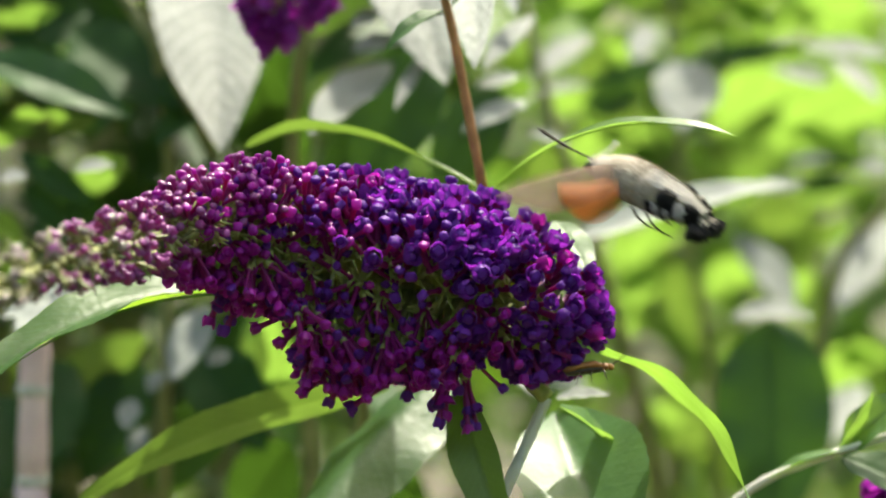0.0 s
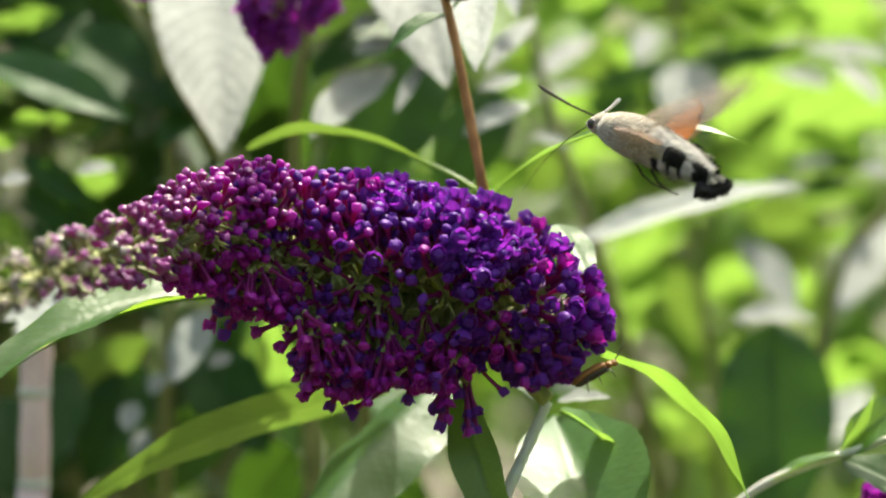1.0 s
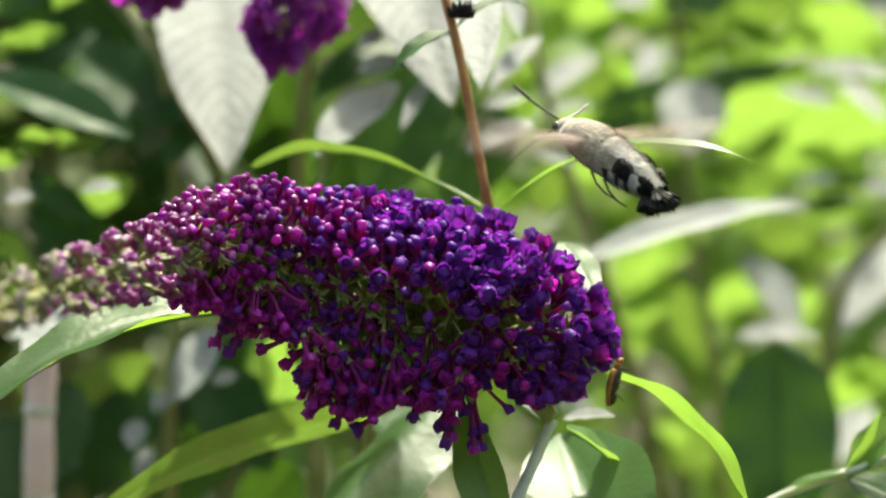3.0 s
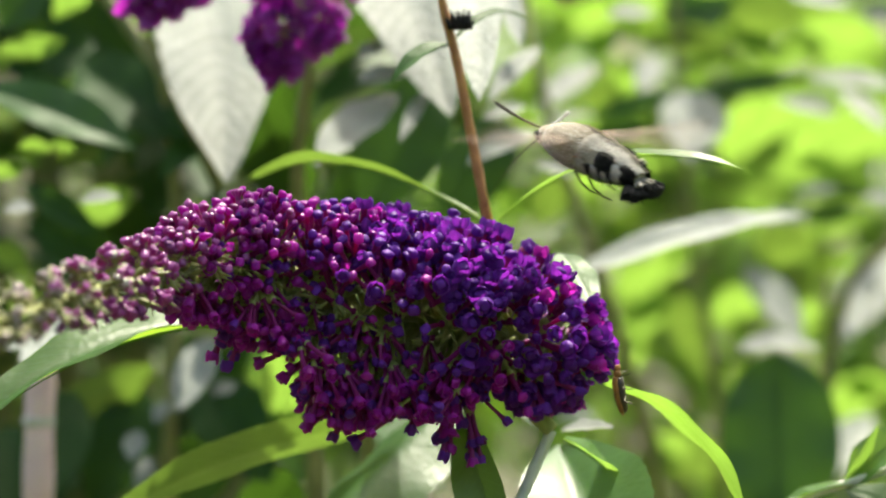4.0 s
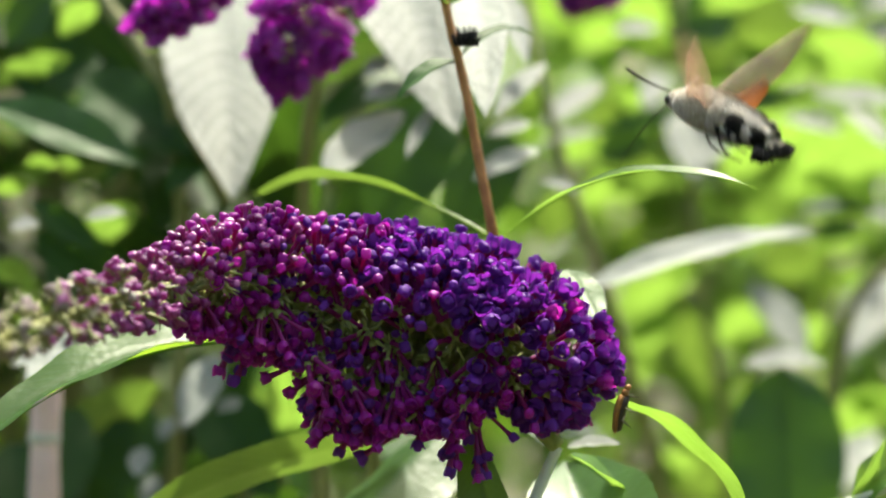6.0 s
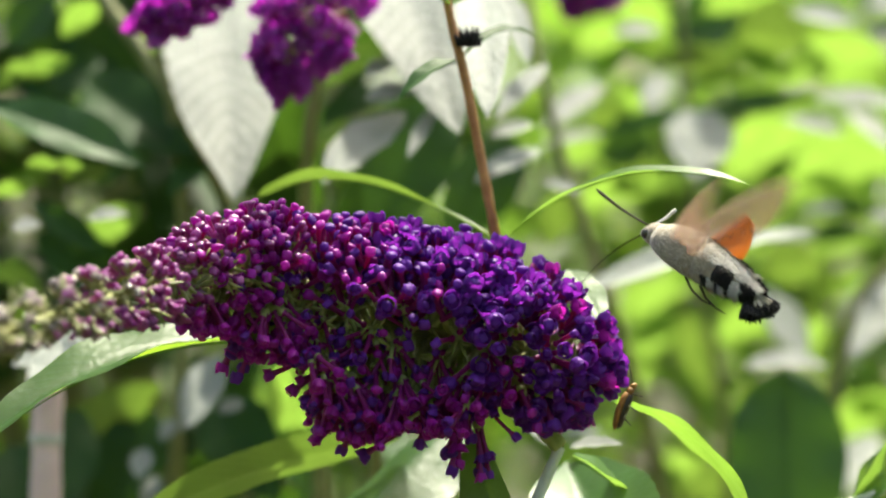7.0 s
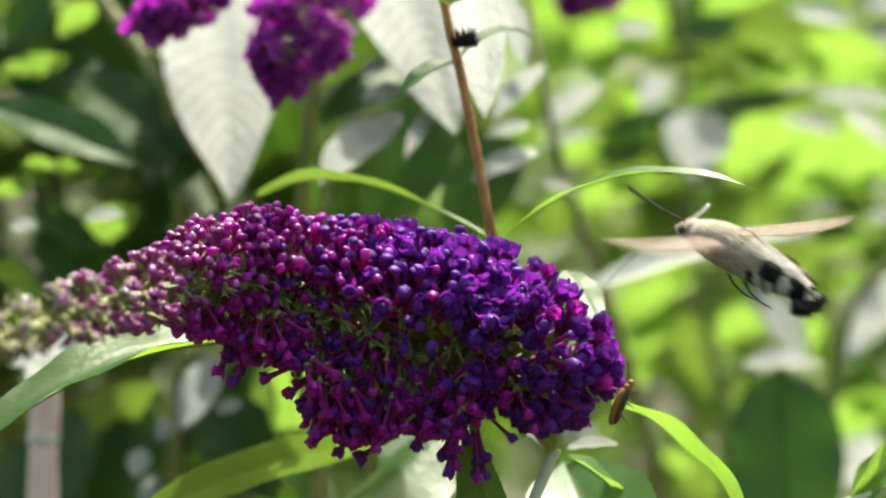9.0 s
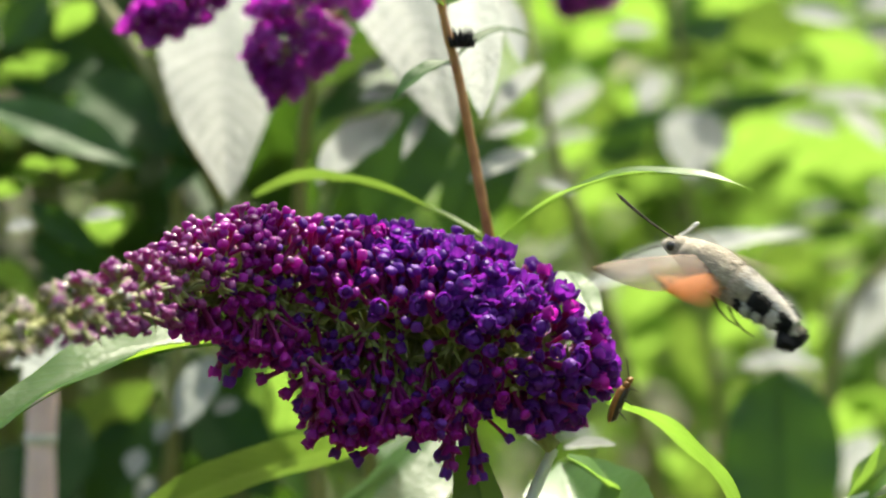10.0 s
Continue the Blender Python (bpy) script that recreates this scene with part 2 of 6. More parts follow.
def curve_pts(pts, n):
    """Smooth points through the given ones (Catmull-Rom)."""
    pts = [Vector(p) for p in pts]
    ext = [pts[0] * 2 - pts[1]] + pts + [pts[-1] * 2 - pts[-2]]
    res = []
    spans = len(pts) - 1
    for i in range(n + 1):
        t = i / n * spans
        k = min(int(t), spans - 1)
        f = t - k
        a, b, c, d = ext[k:k + 4]
        res.append(0.5 * ((b * 2) + (c - a) * f + (a * 2 - b * 5 + c * 4 - d) * f ** 2 + (b * 3 - a - c * 3 + d) * f ** 3))
    return res


def stalk(parent, name, pts, r0, r1, mat, n=14, seg=8, label=""):
    o = parent.location
    line = [p - o for p in curve_pts(pts, n)]
    bm = bmesh.new()
    knots = [r0 + (r1 - r0) * i / n for i in range(n + 1)]
    knots = [r * (1 + 0.06 * math.sin(i * 2.3)) for i, r in enumerate(knots)]
    tube(bm, line, knots, seg)
    return part(name, bm, mat, parent, label)


def leaf(parent, base, tip, width, face, mat, arch=0.08, fold=0.25, wave=0.03, twist=0.0, nu=36, nv=10, widest=0.42, skew=0.0, rib=True, label=""):
    """One lance-shaped blade from base to tip, its upper side towards face, folded along the midrib, with a raised midrib below."""
    o = parent.location
    base, tip, face = Vector(base) - o, Vector(tip) - o, Vector(face)
    run = tip - base
    length = run.length
    ax = run.normalized()
    nrm = (face - ax * face.dot(ax)).normalized()
    mid = base.lerp(tip, 0.5 + skew) + nrm * length * arch * 2
    rnd = random.Random(hash((round(base.x * 1e4), round(tip.z * 1e4), round(tip.x * 1e4))) & 0xffff)
    ph = rnd.random() * 6.28
    bm = bmesh.new()
    uvl = bm.loops.layers.uv.new("UVMap")
    grid = []
    for i in range(nu + 1):
        u = i / nu
        c = bezier(base, mid, tip, u)
        d = (bezier(base, mid, tip, min(1, u + 0.02)) - bezier(base, mid, tip, max(0, u - 0.02))).normalized()
        s = nrm.cross(d).normalized()
        s = Matrix.Rotation(radians(twist) * u, 3, d) @ s
        n = d.cross(s).normalized()
        q = u ** (math.log(0.5) / math.log(widest))
        w = width * 0.5 * max(0.0, math.sin(math.pi * q)) ** 0.85 + width * 0.012 * (1 - u)
        row = []
        for j in range(nv + 1):
            v = j / nv * 2 - 1
            lift = abs(v) * w * fold - (0.06 * w if j == nv // 2 else 0)
            rip = wave * width * math.sin(u * 19 + ph + (v > 0) * 1.7) * abs(v) ** 2
            tooth = 1 + (0.012 * ((i % 2) * 2 - 1) if abs(v) > 0.99 else 0)
            row.append(bm.verts.new(c + s * (v * w * tooth) + n * (lift + rip)))
        grid.append(row)
    for i in range(nu):
        for j in range(nv):
            f = bm.faces.new((grid[i][j], grid[i + 1][j], grid[i + 1][j + 1], grid[i][j + 1]))
            for lp, (a, b) in zip(f.loops, ((i, j), (i + 1, j), (i + 1, j + 1), (i, j + 1))):
                lp[uvl].uv = (a / nu, b / nv)
    # midrib
    line = [bezier(base, mid, tip, i / 10) - nrm * (0.0004 + width * 0.03) for i in range(10)]
    if rib:
        tube(bm, line, [width * 0.009 * (1 - i / 11) + 0.0001 for i in range(10)], 5)
    return part("leaf", bm, mat, parent, label)


# ---------- ground ----------
bm = bmesh.new()
bmesh.ops.create_grid(bm, x_segments=60, y_segments=60, size=400.0)
for v in bm.verts:
    v.co.z = 0.05 * noise.noise(v.co * 0.05)
ground = link_mesh("ground", bm, M_SOIL)
tagged(ground, "dark bare garden soil under the shrubs", "ground", kind="structure")


# ---------- flower heads ----------
def floret_mesh(name, length, head, openness, mats, seg=8, seed=0):
    """A trumpet: green calyx, slim tube, and a head of four lobes from closed knob to half open. Axis +z, tip of the head at the far end."""
    rnd = random.Random(seed)
    bm = bmesh.new()
    add_floret(bm, Matrix.Identity(4), length, head, openness, seg, rnd)
    me = bpy.data.meshes.new(name)
    bm.to_mesh(me)
    bm.free()
    for m in mats:
        me.materials.append(m)
    me.polygons.foreach_set("use_smooth", [True] * len(me.polygons))
    return me


def add_floret(bm, mtx, length, head, openness, seg, rnd, lobes=True):
    """Calyx, bent tube, and a head: a closed four-ribbed knob, or a cup of four lobes folded over one another."""
    bend = Vector((rnd.uniform(-1, 1), rnd.uniform(-1, 1), 0)) * length * 0.16
    hl = head * rnd.uniform(1.45, 1.9)
    closed = openness < 0.05 or not lobes
    neck = head * rnd.uniform(0.42, 0.52)
    z0 = length - hl
    prof = [(0.0, 0.00045, 1), (length * 0.08, 0.00085, 1), (length * 0.20, 0.0010, 1), (length * 0.22, neck * 0.80, 2), (z0 * 0.62 + length * 0.08, neck * 0.88, 2),
            (z0 * 0.94, neck, 2), (z0 + hl * 0.20, head * 0.64, 2), (z0 + hl * 0.44, head * 0.88, 0), (z0 + hl * 0.68, head, 0), (z0 + hl * 0.86, head * 0.82, 0), (z0 + hl * 0.97, head * 0.42, 0)]
    rings = []
    turn = rnd.random() * 3
    lob = rnd.uniform(0.10, 0.20)
    tilt = (rnd.uniform(-0.3, 0.3), rnd.uniform(-0.3, 0.3))
    inner = 1.0 if closed else 0.76
    sx, sy = rnd.uniform(0.82, 1.12), rnd.uniform(0.82, 1.12)
    for z, r, mi in prof:
        t = z / length
        off = bend * t * t
        ring = []
        for k in range(seg):
            a = k * math.tau / seg
            rr, zz = r, z
            if z > z0 + hl * 0.2:
                rr = r * inner * (1 + lob * math.cos(4 * a + turn) * (z - z0) / hl)
                zz = z + rr * (tilt[0] * math.cos(a) + tilt[1] * math.sin(a))
            wx, wy = (sx, sy) if z > z0 + hl * 0.3 else (1, 1)
            ring.append(bm.verts.new(mtx @ Vector((rr * wx * math.cos(a) + off.x, rr * wy * math.sin(a) + off.y, zz))))
        rings.append((ring, mi))
    for (a, _), (b, mi) in zip(rings, rings[1:]):
        for k in range(seg):
            f = bm.faces.new((a[k], a[(k + 1) % seg], b[(k + 1) % seg], b[k]))
            f.material_index = mi
    last = rings[-1][0]
    top = bm.verts.new(mtx @ Vector((bend.x, bend.y, length - hl * (0.08 if closed else 0.14))))
    for k in range(seg):
        f = bm.faces.new((last[k], last[(k + 1) % seg], top))
        f.material_index = 0
    if closed:
        return
    # four overlapping lobes, some of them lifting away
    centre = Vector((bend.x, bend.y, z0 + hl * 0.50))
    for q in range(4):
        a0 = (q + 0.5) * math.tau / 4 + rnd.uniform(-0.25, 0.25)
        flare = min(1.2, openness * rnd.uniform(0.3, 1.4))
        lay = rnd.uniform(0.96, 1.04) + 0.10 * (q % 2)
        reach = rnd.uniform(18, 52)
        rows = []
        for i in range(5):
            t = i / 4
            th = math.radians(124 - (124 - reach - 50 * min(flare, 1)) * t)
            wide = (0.62, 0.92, 1.0, 0.92, 0.60)[i]
            row = []
            for j in (-1, -0.5, 0, 0.5, 1):
                az = a0 + wide * j
                rr = head * (lay + flare * 0.55 * t * t + 0.06 * j - 0.05 * j * j * t)
                rr *= rnd.uniform(0.95, 1.07)
                row.append(bm.verts.new(mtx @ (centre + Vector((math.sin(th) * math.cos(az) * sx, math.sin(th) * math.sin(az) * sy, math.cos(th) * 1.12 + 0.30 * flare * t)) * rr)))
            rows.append(row)
        for r0, r1 in zip(rows, rows[1:]):
            for j in range(4):
                bm.faces.new((r0[j], r0[j + 1], r1[j + 1], r1[j]))


def aim(p, d, roll=0.0):
    s, u = frame_of(d)
    d = d.normalized()
    m = Matrix((s, u, d)).transposed().to_4x4()
    return Matrix.Translation(p) @ m @ Matrix.Rotation(roll, 4, 'Z')


# ---------- the main panicle ----------
def spine(stations):
    """Stations: (place, radius). Gives place, radius, direction at t of 0..1."""
    pts = curve_pts([s[0] for s in stations], 120)
    rad = [s[1] for s in stations]

    def at(t):
        f = min(max(t, 0), 1) * 120
        k = min(int(f), 119)
        p = pts[k].lerp(pts[k + 1], f - k)
        d = (pts[min(k + 2, 120)] - pts[max(k - 1, 0)]).normalized()
        g = min(max(t, 0), 1) * (len(rad) - 1)
        j = min(int(g), len(rad) - 2)
        return p, rad[j] + (rad[j + 1] - rad[j]) * (g - j), d
    return at


PIVOT = Vector((0.0270, 0.0000, 1.1271))
STATIONS = [
    ((0.0332, 0.0020, 1.1452), 0.0134), ((0.0214, 0.0000, 1.1508), 0.0208), ((0.0097, 0.0000, 1.1536), 0.0278), ((-0.0035, 0.0000, 1.1558), 0.0292),
    ((-0.0167, 0.0000, 1.1576), 0.0292), ((-0.0298, -0.0020, 1.1603), 0.0281), ((-0.0412, -0.0060, 1.1681), 0.0222), ((-0.0523, -0.0120, 1.1703), 0.0219),
    ((-0.0612, -0.0240, 1.1725), 0.0150), ((-0.0699, -0.0340, 1.1710), 0.0108), ((-0.0765, -0.0580, 1.1698), 0.0098), ((-0.0831, -0.0770, 1.1684), 0.0088),
    ((-0.0894, -0.0940, 1.1666), 0.0074), ((-0.0954, -0.1100, 1.1645), 0.0060), ((-0.0993, -0.1220, 1.1639), 0.0054)]


# how far the flower reaches below its stalk, station by station
BELLY = [(0.0, 95), (0.6, 140), (1.2, 135), (1.7, 112), (2.3, 132), (2.7, 165), (3.4, 178), (4.0, 186), (4.4, 218), (5.0, 236), (5.62, 232),
         (5.70, 118), (6.0, 146), (6.35, 122), (6.7, 112), (7.0, 142), (7.3, 145), (7.5, 120), (8.0, 112), (9.0, 98), (10.0, 90), (11.0, 78), (12.0, 66), (14.0, 60)]


def build_panicle():
    rnd = random.Random(11)
    e = thing("butterfly_bush_panicle", PIVOT, "drooping violet flower panicle with green-tipped end, many small trumpet florets", "flower")
    at = spine(STATIONS)
    inv = Matrix.Translation(-PIVOT)
    golden = math.pi * (3 - math.sqrt(5))
    along = [at(i / 280)[0] for i in range(281)]

    def hangs_too_low(p):
        k = min(range(281), key=lambda i: abs(along[i].x - p.x))
        f = k / 20.0
        for (f0, d0), (f1, d1) in zip(BELLY, BELLY[1:]):
            if f <= f1:
                limit = d0 + (d1 - d0) * (f - f0) / (f1 - f0)
                break
        return along[k].z - p.z > limit / 100 * 0.0140

    # main stalk inside, from the node to the tip
    line = [Vector((0.0270, 0.0000, 1.1271)), Vector((0.0207, 0.0000, 1.1352))] + [at(t)[0] for t in (0.08, 0.2, 0.35, 0.5, 0.65, 0.8, 0.92, 1.0)]
    stalk(e, "flower_stalk", line, 0.0022, 0.0006, M_CALYX, n=60, label="green central stalk")
    violet = [M_PETAL, M_CALYX, M_TUBE]
    red = [M_PETAL_RED, M_CALYX, M_TUBE]
    small = [floret_mesh("floret", rnd.uniform(0.010, 0.012), rnd.uniform(0.0012, 0.0015), 0.0, red, 12, i) for i in range(4)]
    small_v = [floret_mesh("floret", rnd.uniform(0.010, 0.012), rnd.uniform(0.0013, 0.0016), 0.0, violet, 12, 5 + i) for i in range(3)]
    mids = [floret_mesh("floret", rnd.uniform(0.011, 0.013), rnd.uniform(0.0017, 0.0020), 0.30 + 0.12 * i, violet, 12, 10 + i) for i in range(4)]
    opens = [floret_mesh("floret", rnd.uniform(0.011, 0.013), rnd.uniform(0.0019, 0.0023), 0.45 + 0.16 * i, violet, 12, 20 + i) for i in range(4)]
    drops = [floret_mesh("floret", rnd.uniform(0.011, 0.014), rnd.uniform(0.0012, 0.0015), (0.0, 0.3, 0.5, 0.0)[i], (violet, red)[i % 2], 8, 40 + i) for i in range(4)]
    heads = {id(me): hd for pool, hd in ((small, 0.00135), (small_v, 0.00145), (mids, 0.00185), (opens, 0.0021), (drops, 0.0013)) for me in pool}
    mass = bmesh.new()
    mass_red = bmesh.new()
    mauve = bmesh.new()
    grey = bmesh.new()
    twigs = bmesh.new()
    tip_twigs = bmesh.new()
    singles = 0
    # clusters spread over the skin, more of them where it is thick
    steps = [at(i / 400)[1] + 0.004 for i in range(401)]
    total = sum(steps)
    hubs = 215
    places, acc, k = [], 0.0, 0
    for i, r in enumerate(steps):
        acc += r / total * hubs
        while k + 0.5 < acc:
            places.append(i / 400)
            k += 1
    for i, t in enumerate(places):
        p, r, d = at(t)
        sprigs = tip_twigs if t > 0.62 else twigs
        s = d.cross(Vector((0, 0, 1))).normalized()
        up = s.cross(d).normalized()
        phi = i * golden + rnd.uniform(-0.2, 0.2)
        radial = s * math.cos(phi) + up * math.sin(phi)
        if t < 0.10:
            radial = (radial - d * 0.85 * (1 - t / 0.10)).normalized()
        low = max(0.0, -radial.z)
        slope = math.degrees(math.asin(max(-1, min(1, radial.z))))
        bare = radial.y < -0.2 and -32 < slope < 12 and 0.20 < t < 0.68
        under = low > 0.3 and t > 0.1
        # the clusters part along the side: upper ones sweep up, lower ones hang
        if radial.y < -0.15 and 0.18 < t < 0.70:
            sweep = -radial.y * (1.15 if slope > 0 else -1.35)
            lean = (radial + Vector((0, 0, sweep)) + d * (0.35 if t > 0.3 else -0.25)).normalized()
        else:
            lean = radial
        many = rnd.randint(10, 13) if t > 0.16 else rnd.randint(7, 9)
        deep, cone, stretch = 0.42, 0.90, 1.0
        if bare:
            many, stretch = rnd.randint(5, 8), 0.80
        elif under and t < 0.66:
            many, cone, stretch, deep = rnd.randint(7, 9), 0.85, rnd.uniform(0.95, 1.3) * (1.15 if 0.17 < t < 0.44 else 1.0), 0.50 if 0.17 < t < 0.44 else 0.42
        if radial.y > 0.45:
            many = int(many * 0.6)
        if t > 0.7:
            many = rnd.randint(6, 9)
        hub = p + radial * r * deep * (0.85 if bare else 1.0)
        tube(sprigs, [p - d * r * 0.15 - PIVOT, p.lerp(hub, 0.6) - PIVOT, hub - PIVOT], [0.0011, 0.0009, 0.0007], 5)
        side = d.cross(radial).normalized()
        for j in range(many):
            a = j * golden + rnd.uniform(-0.3, 0.3)
            q = math.sqrt((j + 0.5) / many) * cone
            way = lean + (d * math.cos(a) + side * math.sin(a)) * q + d * (0.25 if t > 0.3 and not under else 0.0)
            way = (way + Vector((rnd.uniform(-.12, .12), rnd.uniform(-.12, .12), rnd.uniform(-.12, .12) - 0.15 * low))).normalized()
            run = r * (1 - deep) * stretch * rnd.uniform(0.78, 1.14)
            tip_at = hub + way * run
            tries = 0
            while tries < 5 and hangs_too_low(tip_at):
                run *= 0.87
                tip_at = hub + way * run
                tries += 1
            if tries == 5:
                continue
            if t > 0.62 or (rnd.random() < (t - 0.42) * 4.0 and not under):
                g = min(1.0, max(0.0, (t - 0.60) / 0.36))
                ln = min(run * 0.95, 0.0088 - 0.0036 * g)
                hd = rnd.uniform(0.00105, 0.0014) - 0.0004 * g
                root = tip_at - way * ln
                add_floret(grey if rnd.random() < (g - 0.32) * 1.9 else mauve, inv @ aim(root, way, rnd.random() * 6), ln, hd, 0.0, 7, rnd)
            else:
                pick = rnd.random()
                if under or bare:
                    pool = drops if pick < 0.75 else (small if t > 0.3 else small_v)
                elif t > 0.34:
                    pool = small
                elif t > 0.22:
                    pool = small if pick < 0.15 else (small_v if pick < 0.75 else mids)
                elif t > 0.13:
                    pool = small_v if pick < 0.35 else (mids if pick < 0.85 else opens)
                else:
                    pool = mids if pick < 0.45 else (opens if pick < 0.90 else small_v)
                me = rnd.choice(pool)
                ln = max(v.co.z for v in me.vertices)
                sc = rnd.uniform(0.86, 1.14)
                root = tip_at - way * ln * sc
                m = inv @ aim(root, way, rnd.random() * 6)
                if singles < 285 and -radial.y > 0.3 and 0.0 < t < 0.5 and rnd.random() < 0.6:
                    ob = new("floret", me)
                    ob.parent = e
                    ob.matrix_basis = m @ Matrix.Scale(sc, 4)
                    singles += 1
                else:
                    warm = max((t - 0.27) * 4.0, 0.40 - t * 2.5) if not under else 0.70 + t
                    add_floret(mass_red if rnd.random() < warm else mass, m, ln * sc, heads[id(me)] * sc, 0.0 if pool in (small, small_v) else (0.45 if pool is not opens else 0.7), 8, rnd)
            if (root - hub).length > 0.0012:
                bow = hub.lerp(root, 0.5) + radial * 0.0006
                tube(sprigs, [hub - PIVOT, bow - PIVOT, root - PIVOT], [0.0006, 0.0005, 0.0005], 5)
        # small bracts at the cluster's foot
        for j in range(9 if bare else 3):
            w = (radial * 0.6 + d * rnd.uniform(-1, 1) + side * rnd.uniform(-1, 1)).normalized()
            ln = rnd.uniform(0.004, 0.0075)
            bow = Vector((0, 0, rnd.uniform(-1, 1) * 0.0012))
            tube(sprigs, [hub - PIVOT, hub + w * ln * 0.5 + bow - PIVOT, hub + w * ln - PIVOT], [0.0004, rnd.uniform(0.0005, 0.0008), 0.0001], 4)
    # the skirt of long-tubed florets below the thick part
    for i in range(26):
        t = 0.17 + 0.25 * i / 25
        p, r, d = at(t)
        s = d.cross(Vector((0, 0, 1))).normalized()
        a = rnd.uniform(-0.9, 0.5)
        down = (Vector((0, 0, -1)) * math.cos(a) + Vector((0, 1, 0)) * math.sin(a)).normalized()
        hub = p + down * r * rnd.uniform(0.55, 0.8)
        tube(twigs, [p - PIVOT, hub - PIVOT], [0.0009, 0.0007], 5)
        for j in range(8):
            way = (down + Vector((rnd.uniform(-.75, .75), rnd.uniform(-.6, .45), rnd.uniform(-.5, .3)))).normalized()
            run = r * rnd.uniform(0.42, 0.66)
            if hangs_too_low(hub + way * run):
                continue
            ln = min(run, 0.0125)
            root = hub + way * (run - ln)
            add_floret(mass_red if rnd.random() < 0.7 else mass, inv @ aim(root, way, rnd.random() * 6), ln, rnd.uniform(0.0012, 0.0016), rnd.choice((0.0, 0.3, 0.7)), 8, rnd)
            if run - ln > 0.001:
                tube(twigs, [hub - PIVOT, root - PIVOT], [0.0006, 0.0005], 5)
    # shorter inner florets fill the gaps between the clusters
    for i in range(270):
        t = 0.10 + 0.48 * rnd.random()
        phi = rnd.random() * math.tau
        p, r, d = at(t)
        s = d.cross(Vector((0, 0, 1))).normalized()
        radial = s * math.cos(phi) + s.cross(d) * math.sin(phi)
        if radial.z < -0.5 and i % 2:
            continue
        way = (radial + Vector((rnd.uniform(-.5, .5), rnd.uniform(-.5, .5), rnd.uniform(-.5, .5)))).normalized()
        ln = rnd.uniform(0.006, 0.009)
        add_floret(mass if i % 3 else mass_red, inv @ aim(p + radial * r * rnd.uniform(0.40, 0.66) - way * ln, way, rnd.random() * 6), ln, 0.0013, 0.0, 6, rnd)
    for name, bm, mats, label in (("floret_mass", mass, [M_PETAL_MASS, M_CALYX, M_TUBE], "crowded violet florets"),
                                  ("floret_mass", mass_red, [M_PETAL_RED_MASS, M_CALYX, M_TUBE], "crowded magenta florets"),
                                  ("bud_mass", mauve, [M_BUD, M_CALYX, M_BUD], "closed mauve buds"),
                                  ("tip_bud_mass", grey, [M_BUD_TIP, M_STEM_GREEN, M_STEM_GREEN], "tiny unopened grey-mauve buds"),
                                  ("flower_twig", twigs, M_CALYX, "thin green branchlets"),
                                  ("flower_twig", tip_twigs, M_STEM_GREEN, "grey-green branchlets of the tip")):
        tagged(part(name, bm, mats, e, label), kind="stuff")
    # long florets that hang below, each with its root, its mouth, and how far it is open
    hang = [((0.0023, -0.0100, 1.1377), (-0.0032, -0.0120, 1.1217), 0.3), ((0.0055, -0.0100, 1.1362), (0.0061, -0.0120, 1.1198), 0.9), ((-0.0071, -0.0100, 1.1362), (-0.0248, -0.0120, 1.1260), 0.6),
            ((0.0066, -0.0100, 1.1391), (0.0157, -0.0120, 1.1298), 0.3), ((0.0009, -0.0120, 1.1364), (-0.0056, -0.0140, 1.1316), 0.0), ((-0.0078, -0.0100, 1.1406), (-0.0089, -0.0120, 1.1277), 0.9),
            ((-0.0237, -0.0100, 1.1377), (-0.0291, -0.0120, 1.1260), 0.4), ((-0.0279, -0.0120, 1.1364), (-0.0356, -0.0140, 1.1287), 0.7), ((-0.0343, -0.0140, 1.1525), (-0.0482, -0.0160, 1.1457), 0.5),
            ((-0.0507, -0.0140, 1.1582), (-0.0538, -0.0160, 1.1444), 0.3), ((0.0240, -0.0100, 1.1435), (0.0401, -0.0100, 1.1471), 0.7), ((0.0225, -0.0120, 1.1422), (0.0354, -0.0120, 1.1393), 0.5),
            ((0.0211, -0.0100, 1.1435), (0.0251, -0.0120, 1.1327), 0.7), ((-0.0550, -0.0140, 1.1596), (-0.0581, -0.0160, 1.1472), 0.6), ((-0.0529, -0.0140, 1.1596), (-0.0570, -0.0160, 1.1526), 0.3),
            ((-0.0350, -0.0140, 1.1553), (-0.0476, -0.0180, 1.1520), 1.0), ((-0.0322, -0.0120, 1.1494), (-0.0400, -0.0140, 1.1438), 0.6), ((-0.0294, -0.0120, 1.1436), (-0.0379, -0.0140, 1.1373), 0.4),
            ((0.0095, -0.0120, 1.1436), (0.0080, -0.0140, 1.1381), 0.5), ((0.0023, -0.0120, 1.1379), (0.0009, -0.0140, 1.1272), 0.8), ((-0.0135, -0.0120, 1.1422), (-0.0121, -0.0140, 1.1366), 0.8)]
    hang = [(Vector(a), Vector(b), w) for a, b, w in hang]
    jit = lambda k: Vector((rnd.uniform(-k, k), rnd.uniform(-k, k), rnd.uniform(-k, k)))
    hang += [(a + jit(0.001), a.lerp(b, rnd.uniform(0.6, 0.92)) + jit(0.0030), rnd.random()) for a, b, w in hang[0:2] + hang[19:20] + hang[:2] + hang[6:8] + hang[9:10] + hang[12:18] for j in range(2)]
